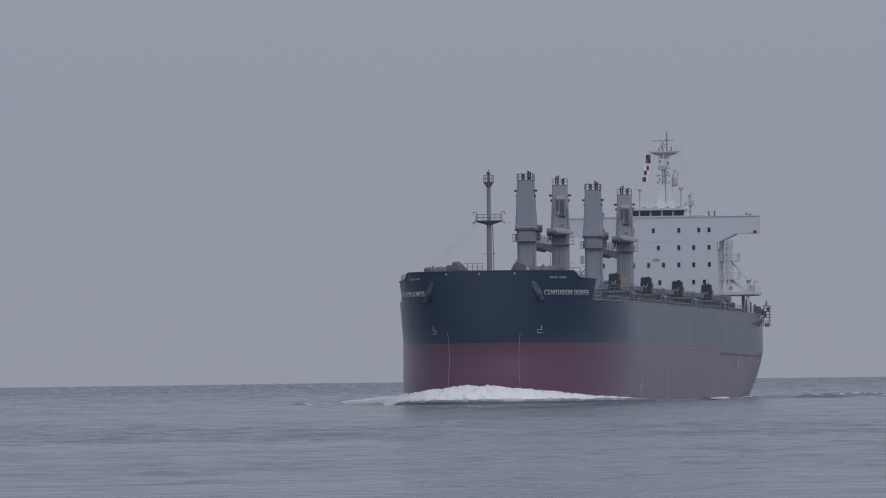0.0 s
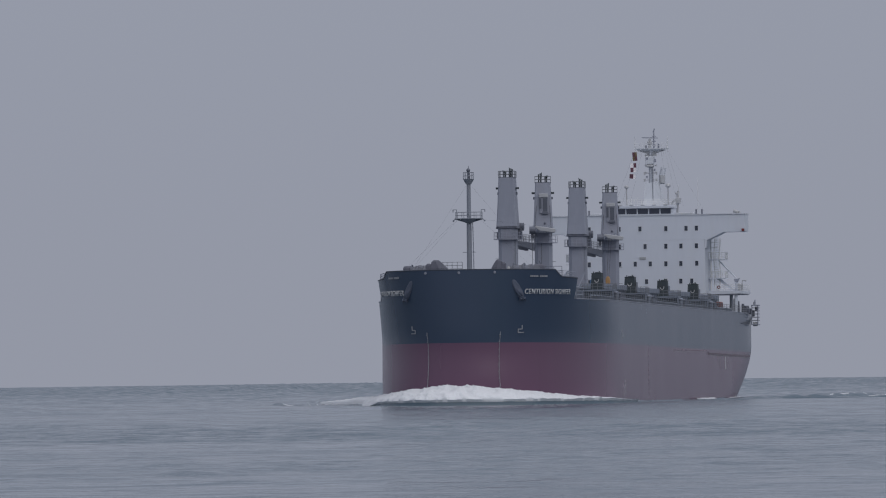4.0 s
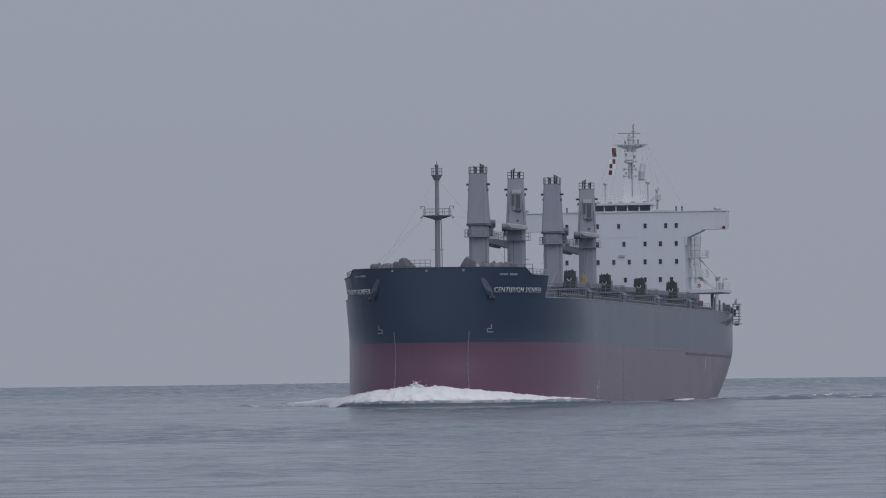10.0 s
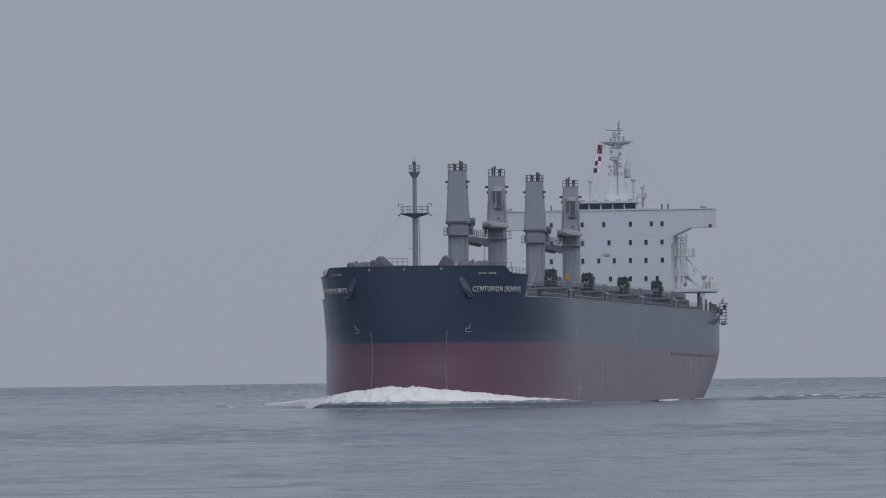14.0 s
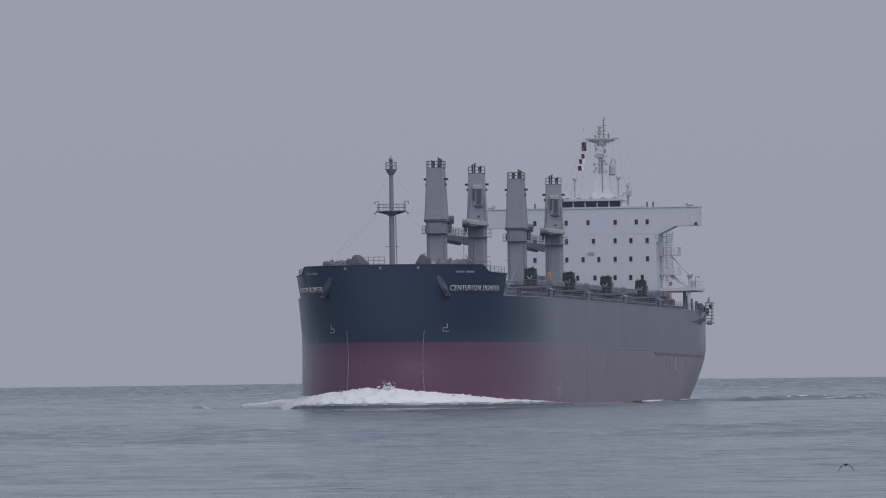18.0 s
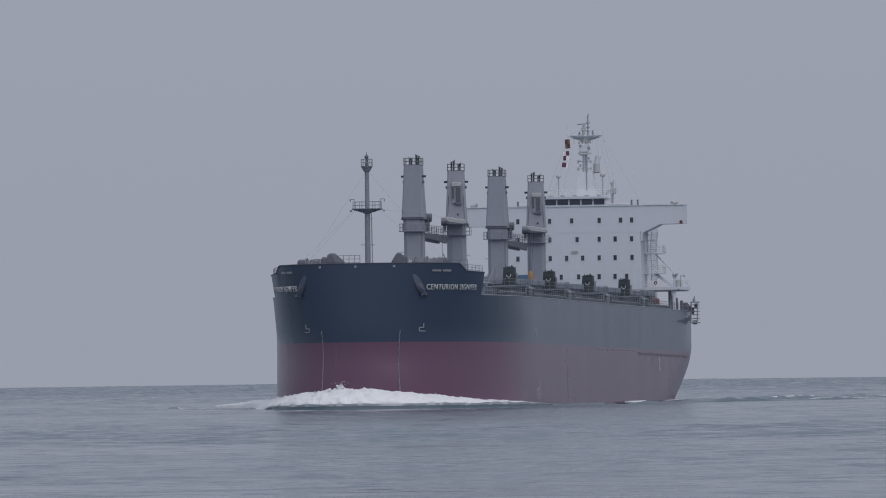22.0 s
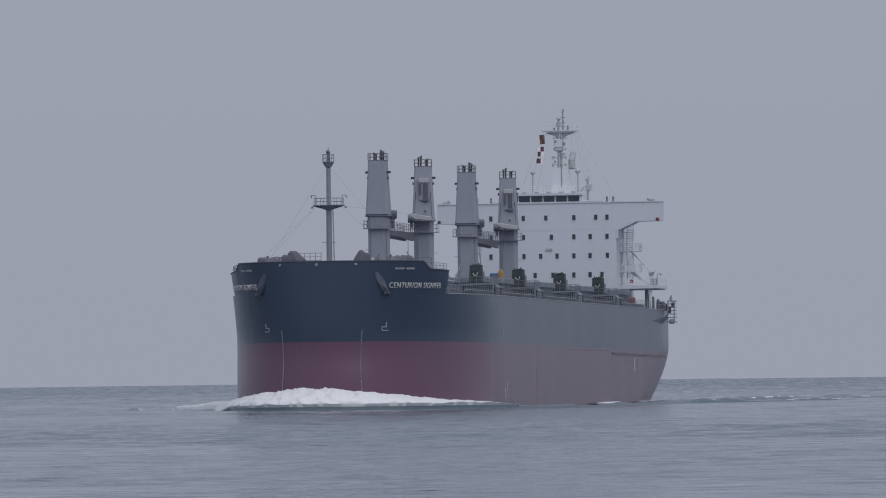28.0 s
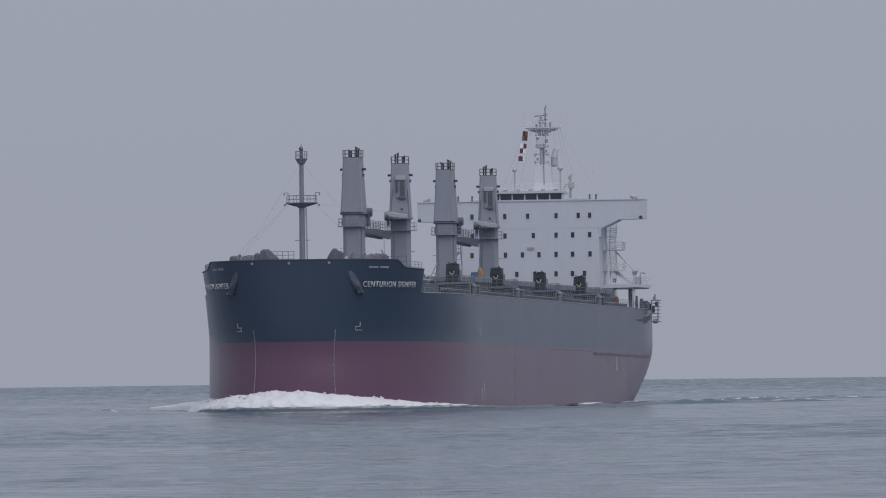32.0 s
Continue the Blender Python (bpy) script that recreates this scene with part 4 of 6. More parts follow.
    wide = 1.0 if low else 0.8
    for s in (1, -1):
        prism(bm, [[(1.3, s * wide - 0.2, z - 0.3), (1.3, s * wide + 0.2, z - 0.3), (1.3, s * wide + 0.2, z + 0.3), (1.3, s * wide - 0.2, z + 0.3)],
                   [(12.0, s * wide - 0.2, z - 0.45), (12.0, s * wide + 0.2, z - 0.45), (12.0, s * wide + 0.2, z + 0.35), (12.0, s * wide - 0.2, z + 0.35)],
                   [(25.5, s * 0.5 - 0.2, z - (0.7 if low else 0.3)), (25.5, s * 0.5 + 0.2, z - (0.7 if low else 0.3)), (25.5, s * 0.5 + 0.2, z + 0.3), (25.5, s * 0.5 - 0.2, z + 0.3)]])
    for k in range(6):
        x = 4 + 4.1 * k
        rod(bm, (x, -wide + 0.015 * x, z), (x, wide - 0.015 * x, z), 0.15, sides=8)
    # the low jib's darker grey puts the shade of its underside into the colour
    part("jib", bm, CRANE_DARK if low else CRANE_GREY, c, "long grey twin-arm jib")
    bm = bmesh.new()
    if low:
        box(bm, 25.3, 27.2, -0.6, 0.6, z - 0.25, z + 0.3, 0.1)
    else:
        prism(bm, [[(x, -1.0 + d, 24.2), (x, -0.35 + d, 23.72 + d), (x, 1.72 - d, 23.46 + d), (x, 1.9 - d, 23.65), (x, 1.86 - d, 24.02 - d), (x, -0.9 + d, 24.42 - d)] for x, d in ((25.3, 0.0), (27.0, 0.0), (27.15, 0.06))])
    for y in (-0.4, 0, 0.4):
        rod(bm, (26.6, y - 0.06, z - (0.1 if low else 0.5)), (26.6, y + 0.06, z - (0.1 if low else 0.5)), 0.36 if low else 0.3, sides=14)
    part("jib_head", bm, CRANE_DARK if low else PALE_STEEL, c, "dark jib head with sheaves" if low else "pale wedge-shaped jib head")
    if low:
        bm = bmesh.new()
        for side in (1, -1):
            rail(bm, [(1.9, side * 1.1, z + 0.3), (14.0, side * 0.9, z + 0.35), (25.0, side * 0.6, z + 0.35)], 1.05, 3, 0.035, 2.3)
        part("jib_walk_railing", bm, RAIL_GREY, c)
    bm = bmesh.new()
    for y in (-0.5, 0.5):
        rod(bm, (1.0, y * 1.8, 28.8), (2.6, y * 2.4, 23.4), 0.03, sides=4)
    part("luffing_wire", bm, WIRE, c)
    bm = bmesh.new()   # ladder and cable trunk down the pedestal
    for d in (-0.18, 0.18):
        rod(bm, (-1.1, -0.95 + d, 12.6), (-1.1, -0.95 + d, 22.4), 0.03, sides=4)
    for k in range(22):
        rod(bm, (-1.1, -1.13, 13 + 0.43 * k), (-1.1, -0.77, 13 + 0.43 * k), 0.02, sides=4)
    rod(bm, (-0.6, 1.24, 12.6), (-0.6, 1.24, 22.4), 0.06, sides=5)
    for k in range(3):
        rod(bm, (-0.6, 1.24, 15 + 2.4 * k), (-0.6, 1.75, 15 + 2.4 * k), 0.03, sides=4)
    part("pedestal_ladder", bm, RAIL_GREY, c)
    return c


aft_facing = crane(True)
aft_facing.matrix_basis = pose(CRANES[0], 0, -0.08, 0, 0, 182.5)
copy_thing(aft_facing, pose(CRANES[2], 0, -0.16, 0, 0, 182.5))
fore_facing = crane(False)
fore_facing.matrix_basis = pose(CRANES[1], 0, -0.1, 0, 0, 9)
copy_thing(fore_facing, pose(CRANES[3], 0, -0.22, 0, 0, 9))


def hook_block():
    bm = bmesh.new()
    prism(bm, [[(59.0 + dx, 3.82 + r * math.cos(a), 17.2 + 2.2 * r * math.sin(a)) for a in [2 * math.pi * i / 14 for i in range(14)]] for dx, r in ((-0.3, 0.22), (-0.24, 0.34), (0.24, 0.34), (0.3, 0.22))])
    box(bm, 58.8, 59.2, 3.65, 3.99, 16.3, 16.8, 0.06)
    h = part("hook_block", bm, ORANGE, ship, "orange crane hook block hanging on wires")
    bm = bmesh.new()
    for d in (-0.2, 0.2):
        rod(bm, (59.0, 3.82 + 0.7 * d, 17.8), (58.4, 4.15 + d, 24.1), 0.03, sides=4)
    for v in (1.4, 2.7):
        rod(bm, (112.0, v, 14.5), (112.0, v, 22.0), 0.03, sides=4)
    part_each("hoist_wire", bm, WIRE, h)


hook_block()


# ---- accommodation ----
BLOCK = 9.78


def windows_at():
    rows = []
    for z, ys in ((25.97, (-8.3, -3.6, -0.33, 3.73, 6.89, 8.51)), (23.24, (-8.3, -3.6, 0.44, 3.69, 6.05, 8.48)), (20.53, (-8.35, -3.57, -1.14, 1.22, 3.66, 6.01, 8.5)), (17.8, (-8.3, -1.98, 0.6, 3.62, 5.97, 7.68))):
        rows += [(y, z) for y in ys]
    return rows


def accommodation():
    bm = bmesh.new()
    box(bm, -15.0, 0.0, -BLOCK, BLOCK, 12.5, 25.2, 0.08)
    a = part("accommodation_block", bm, WHITE, ship, "white accommodation block with small square windows")
    bm = bmesh.new()   # faint weld seams and gutter lines between the storeys
    for z in (15.9, 18.65, 21.4, 24.15):
        box(bm, 0.0, 0.012, -BLOCK, BLOCK, z, z + 0.03)
    part("deck_seam", bm, CREAM_WHITE, a)
    for y, z in windows_at():
        bm = bmesh.new()
        x = 0.015 if z > 24.3 else 0.0
        for y0, y1, z0, z1 in ((-0.30, 0.30, 0.37, 0.44), (-0.30, 0.30, -0.44, -0.37), (-0.30, -0.24, -0.37, 0.37), (0.24, 0.30, -0.37, 0.37)):
            box(bm, x - 0.02, x + 0.05, y + y0, y + y1, z + z0, z + z1)
        w = part("window", bm, CREAM_WHITE, a, "small square cabin window")
        bm = bmesh.new()
        box(bm, x, x + 0.03, y - 0.245, y + 0.245, z - 0.375, z + 0.375)
        part("pane", bm, GLASS, w)
    # bridge deck with its wings
    bm = bmesh.new()
    prof = [(-16.1, 28.05), (-16.1, 25.35), (-12.6, 25.3), (-9.8, 24.25), (9.8, 24.25), (12.6, 25.3), (16.1, 25.35), (16.1, 28.05)]
    prism(bm, [[(0.015, y, z) for y, z in prof], [(-3.6, y, z) for y, z in prof]])
    br = part("bridge_wing", bm, WHITE, ship, "white bridge deck with overhanging wings")
    bm = bmesh.new()
    box(bm, -3.7, 0.14, -16.16, 16.16, 28.05, 28.17)
    part("wing_rim", bm, CREAM_WHITE, br)
    for s in (1, -1):
        bm = bmesh.new()
        prism(bm, [[(0.0, s * 9.82, 22.9), (0.0, s * 9.82, 24.3), (0.0, s * 12.6, 25.3), (0.0, s * 12.3, 25.1), (0.0, s * 10.1, 24.1), (0.0, s * 10.02, 22.9)],
                   [(-3.4, s * 9.82, 22.9), (-3.4, s * 9.82, 24.3), (-3.4, s * 12.6, 25.3), (-3.4, s * 12.3, 25.1), (-3.4, s * 10.1, 24.1), (-3.4, s * 10.02, 22.9)]])
        part("wing_bracket", bm, WHITE, br, "white brackets below the wings")
    for s, mat, lab in ((1, RED_PAINT, "red side light in a dark box"), (-1, DECK_GREEN, "dark green side light box")):
        bm = bmesh.new()
        box(bm, -0.1, 0.35, s * 15.8 - 0.2, s * 15.8 + 0.2, 25.4, 25.8, 0.04)
        part("side_light", bm, mat, br, lab)
        bm = bmesh.new()
        rod(bm, (-0.4, s * 14.6, 28.15), (-0.4, s * 14.6, 28.6), 0.12, sides=8)
        rod(bm, (-0.4, s * 14.3, 28.6), (-0.4, s * 15.0, 28.3), 0.28, sides=10)
        rod(bm, (-0.4, s * 15.2, 28.15), (-0.4, s * 15.2, 28.45), 0.2, sides=8)
        part("searchlight", bm, PALE_STEEL, br, "grey searchlight")
    # wheelhouse
    bm = bmesh.new()
    box(bm, -2.6, -0.25, -4.95, 4.95, 28.0, 29.15, 0.05)
    box(bm, -2.7, 0.0, -5.1, 5.1, 29.15, 29.6, 0.06)
    box(bm, -13.6, -2.7, -3.6, 3.2, 28.0, 29.55, 0.06)
    wh = part("wheelhouse", bm, WHITE, ship, "white wheelhouse with a row of dark windows")
    for k in range(6):
        y0 = (-4.9 if k == 0 else -4.22 + 1.785 * (k - 1))
        y1 = y0 + (0.5 if k == 0 else 1.57)
        bm = bmesh.new()
        prism(bm, [[(-0.3, y0, 28.3), (-0.3, y1, 28.3), (-0.3, y1, 29.1), (-0.3, y0, 29.1)], [(-0.2, y0, 28.3), (-0.2, y1, 28.3), (-0.08, y1, 29.1), (-0.08, y0, 29.1)]])
        part("bridge_window", bm, GLASS, wh, "dark slanted bridge window")
        bm = bmesh.new()
        rod(bm, (0.02, (y0 + y1) / 2 - 0.3, 29.68), (0.02, (y0 + y1) / 2 + 0.3, 29.68), 0.07, sides=6)
        part("wiper_box", bm, PALE_STEEL, wh)
    # low lockers beside the wheelhouse
    for y in (5.0, -8.0):
        bm = bmesh.new()
        box(bm, -1.2, 0.1, y, y + 3.0, 28.17, 28.42, 0.05)
        part("wing_locker", bm, CREAM_WHITE, wh)
    for y in (8.4, 9.3, -8.4, -10.4):
        bm = bmesh.new()
        rod(bm, (-0.8, y, 28.15), (-0.8, y, 28.75), 0.16, 0.1, 8)
        ball(bm, (-0.8, y, 28.8), 0.16)
        part("compass_repeater", bm, CRANE_DARK, br, "dark pelorus stand")
    bm = bmesh.new()
    rail(bm, [(-0.5, -4.9, 29.6), (-0.5, 4.9, 29.6), (-2.5, 4.9, 29.6)], 0.9, 3, 0.025, 1.2)
    part("roof_railing", bm, RAIL_WHITE, wh)
    # boarded notice plate
    bm = bmesh.new()
    box(bm, 0.0, 0.08, -0.45, 0.55, 21.2, 21.62)
    for k in range(4):
        box(bm, 0.08, 0.1, -0.4, 0.5, 21.25 + 0.09 * k, 21.29 + 0.09 * k)
    part("notice_board", bm, PALE_STEEL, a, "grey slatted board")


accommodation()


def radar_mast():
    u = -12.0
    bm = bmesh.new()
    prism(bm, [[(u + 1.2, -1.7, 29.5), (u + 1.2, 1.9, 29.5), (u - 1.2, 1.9, 29.5), (u - 1.2, -1.7, 29.5)],
               [(u + 0.9, -1.3, 30.9), (u + 0.9, 1.3, 30.9), (u - 0.9, 1.3, 30.9), (u - 0.9, -1.3, 30.9)],
               [(u + 0.8, -1.2, 33.4), (u + 0.8, 0.9, 33.4), (u - 0.8, 0.9, 33.4), (u - 0.8, -1.2, 33.4)]])
    m = part("radar_mast_base", bm, CREAM_WHITE, ship, "white tapered housing under the radar mast")
    bm = bmesh.new()
    rod(bm, (u, -0.28, 33.4), (u, -0.28, 38.6), 0.40, 0.34, 14)
    box(bm, u - 0.6, u + 0.6, -1.1, 0.22, 36.3, 37.55, 0.12)
    tower = part("mast_column", bm, CREAM_WHITE, m, smooth=False)
    bm = bmesh.new()
    box(bm, u - 0.5, u + 0.65, -1.05, 0.2, 35.8, 36.28, 0.22)
    part("lower_radome", bm, PALE_STEEL, m, "grey rounded platform")
    bm = bmesh.new()
    prism(bm, [[(u + 0.3, -1.3, 38.4), (u + 0.3, 0.9, 38.4), (u - 0.3, 0.9, 38.4), (u - 0.3, -1.3, 38.4)], [(u + 0.7, -2.8, 38.7), (u + 0.7, 2.35, 38.7), (u - 0.7, 2.35, 38.7), (u - 0.7, -2.8, 38.7)]])
    box(bm, u - 0.75, u + 0.75, -2.85, 2.4, 38.7, 38.8)
    part("yard_platform", bm, CREAM_WHITE, m, "white cross platform")
    bm = bmesh.new()
    prism(bm, [[(x, -2.5, 38.5), (x, -1.0, 38.0), (x, -0.62, 37.4), (x, 0.06, 37.4), (x, 0.6, 38.0), (x, 2.1, 38.5)] for x in (u - 0.1, u + 0.1)])
    part("yard_gusset", bm, PALE_STEEL, m, "grey plate below the cross platform")
    bm = bmesh.new()
    for y in (-2.8, 2.35):
        rod(bm, (u, y, 38.7), (u, y, 40.6), 0.06, 0.04, sides=5)
    for y in (-2.0, -1.2, 0.9, 1.7):
        rod(bm, (u, y, 38.5), (u, y, 37.6), 0.03, sides=5)
    part_each("whip_aerial", bm, RAIL_WHITE, m, "thin whip aerials")
    bm = bmesh.new()
    rod(bm, (u, 0.2, 38.8), (u, 0.2, 41.5), 0.12, 0.09, 6)
    rod(bm, (u, 0.1, 41.3), (u, 0.32, 41.9), 0.11, 0.08, sides=6)
    for z in (39.3, 39.9, 40.7):
        rod(bm, (u, -0.1, z), (u, 0.55, z), 0.06, sides=5)
    part("topmast", bm, CRANE_GREY, m, "grey topmast with short crossbars")
    bm = bmesh.new()   # rail and gear on the cross platform
    rail(bm, [(u + 0.7, -2.75, 38.8), (u + 0.7, 2.3, 38.8)], 0.8, 2, 0.025, 0.85)
    part("platform_rail", bm, RAIL_WHITE, m)
    for y, z0, z1, w in ((-1.0, 38.8, 39.3, 0.14), (1.0, 38.8, 39.5, 0.12), (-0.85, 37.0, 37.4, 0.16), (0.45, 36.6, 37.1, 0.14), (-0.9, 34.1, 34.5, 0.12), (0.35, 35.2, 35.6, 0.12)):
        bm = bmesh.new()
        box(bm, u + 0.35, u + 0.65, y - w, y + w, z0, z1, 0.03)
        part("lamp_box", bm, CRANE_GREY, m, "small grey lamp box")
    bm = bmesh.new()   # ladder up the column
    for d in (-0.17, 0.17):
        rod(bm, (u + 0.48, -0.28 + d, 33.4), (u + 0.42, -0.28 + d, 38.5), 0.025, sides=4)
    for k in range(16):
        rod(bm, (u + 0.46, -0.45, 33.7 + 0.3 * k), (u + 0.46, -0.11, 33.7 + 0.3 * k), 0.02, sides=4)
    part("mast_ladder", bm, CRANE_GREY, m)
    bm = bmesh.new()
    rod(bm, (u, -0.45, 38.8), (u, -0.45, 40.3), 0.24, 0.18, 10)
    box(bm, u - 0.3, u + 0.3, -0.8, -0.1, 39.4, 39.9, 0.06)
    part("radar_pedestal", bm, PALE_STEEL, m)
    bm = bmesh.new()
    box(bm, -0.12, 0.12, -1.75, 1.75, -0.06, 0.07, 0.03)
    radar = part("radar_scanner", bm, CRANE_GREY, ship, "turning grey radar scanner bar", at=pose(u, -0.45, 40.45))
    bm = bmesh.new()   # crosstrees, aerials and lamps on the column
    for z in (33.85, 34.9):
        for y in (-1.3, 0.6):
            rod(bm, (u + 0.3, -0.28, z), (u + 0.3, y, z), 0.05, sides=5)
            box(bm, u + 0.15, u + 0.45, y - 0.12, y + 0.12, z - 0.25, z + 0.2)
    rod(bm, (u + 0.62, 0.35, 30), (u + 0.5, 0.1, 36), 0.05, sides=5)
    for z in (34.9, 36.0, 37.6):
        for s in (-0.9, 0.8):
            rod(bm, (u + 0.3, -0.2, z), (u + 0.3, -0.2 + s, z + 0.1), 0.04, sides=5)
            ball(bm, (u + 0.3, -0.2 + s, z + 0.12), 0.13, (1, 1, 1.4), 8, 6)
    rod(bm, (u - 1.0, 0.5, 33.35), (u - 1.0, 1.75, 33.35), 0.12, sides=6)
    part("signal_lamp", bm, PALE_STEEL, m, "small grey lamps on brackets")
    bm = bmesh.new()
    rod(bm, (u + 1.0, 0.1, 30.6), (u + 0.85, 0.05, 33.5), 0.04, sides=5)
    rod(bm, (u + 0.6, 0.0, 33.5), (u + 0.55, 0.0, 37.9), 0.035, sides=5)
    part("cable_trunk", bm, CRANE_DARK, m, "dark cable run up the mast")
    bm = bmesh.new()
    rod(bm, (u - 1, 1.25, 33.4), (u - 1, 1.25, 34.6), 0.48, sides=16)
    sat = part("satellite_dome_base", bm, PALE_STEEL, m, "grey drum", True)
    bm = bmesh.new()
    rod(bm, (u - 1, 1.25, 34.55), (u - 1, 1.55, 35.75), 0.47, 0.42, 16)
    part("satellite_dome", bm, WHITE, m, "white rounded dome", True)
    for y, z, r in ((-3.75, 32.5, 0.36), (2.8, 32.65, 0.42), (4.2, 31.4, 0.3)):
        bm = bmesh.new()
        rod(bm, (u + 3, y, 28.0), (u + 3, y, z), 0.14, 0.1, 8)
        ball(bm, (u + 3, y, z + 0.2), r, (1, 1, 0.85))
        part("aerial_dome", bm, PALE_STEEL, m, "small pale aerial dome on a post", True)
    bm = bmesh.new()
    for y, z in ((-3.1, 31.3), (-2.5, 30.8), (-1.9, 31.1), (-0.6, 30.9), (-1.3, 30.6), (2.4, 30.9), (-3.5, 30.8), (-2.9, 30.9), (4.6, 33.0), (4.1, 30.8), (7.6, 33.9)):
        rod(bm, (u + 4, y, 28.0), (u + 4, y + 0.05, z), 0.045, 0.03, 5)
    part_each("pole_aerial", bm, RAIL_WHITE, m, "thin white poles")
    bm = bmesh.new()
    rod(bm, (u + 4, 4.5, 28.0), (u + 4, 4.5, 32.0), 0.12, sides=8)
    box(bm, u + 3.6, u + 4.4, 4.15, 4.9, 30.0, 30.9, 0.08)
    rod(bm, (u + 4, 3.4, 29.9), (u + 4, 3.9, 30.6), 0.16, sides=8)
    part("searchlight_post", bm, PALE_STEEL, m)
    bm = bmesh.new()
    for y in (-2.7, -2.2, -1.6, 1.3, 1.9, 2.3):
        rod(bm, (u, y, 38.6), (u + 2, y * 2.2, 29.6), 0.008, sides=4)
    rod(bm, (u, 2.3, 38.6), (u + 8, 9.5, 28.2), 0.007, sides=4)
    part_each("halyard", bm, WIRE, m)
    # funnel behind
    bm = bmesh.new()
    box(bm, -27.0, -20.5, -2.8, 2.8, 12.5, 27.6, 0.5)
    part("funnel", bm, WHITE, ship, "white funnel casing")
    return radar


radar = radar_mast()


def flag(name, cells, w, h, at, label):
    """A small signal flag in rigid cloth panels with a gentle wave."""
    base = None
    for k, (mat, y0, y1, z0, z1) in enumerate(cells):
        bm = bmesh.new()
        n = 4
        rings = []
        for i in range(n + 1):
            y = y0 + (y1 - y0) * i / n
            d = 0.09 * math.sin(y / w * 5.0)
            rings.append([(d - 0.012, -y * w, z0 * h), (d + 0.012, -y * w, z0 * h), (d + 0.012, -y * w, z1 * h), (d - 0.012, -y * w, z1 * h)])
        prism(bm, rings)
        if base is None:
            base = part(name, bm, mat, ship, label, at=at)
        else:
            part("flag_panel", bm, mat, base)
    return base


flags = []
for k, (z, cells, lab) in enumerate((
        (36.9, ((FLAG_GOLD, 0, 0.5, 0.5, 1), (FLAG_RED, 0.5, 1, 0.5, 1), (FLAG_RED, 0, 0.5, 0, 0.5), (FLAG_GOLD, 0.5, 1, 0, 0.5)), "gold and red quartered signal flag"),
        (35.1, ((FLAG_RED, 0, 0.5, 0.5, 1), (FLAG_WHITE, 0.5, 1, 0.5, 1), (FLAG_WHITE, 0, 0.5, 0, 0.5), (FLAG_RED, 0.5, 1, 0, 0.5)), "red and white chequered signal flag"),
        (34.05, ((FLAG_WHITE, 0, 0.35, 0, 1), (FLAG_RED, 0.35, 1, 0, 1)), "white and red signal flag"))):
    flags.append((flag("signal_flag", cells, (0.74, 0.92, 0.92)[k], (1.35, 1.4, 0.7)[k], pose(-11.5, -2.35 - 0.2 * k, z), lab), -2.35 - 0.2 * k, z, k))


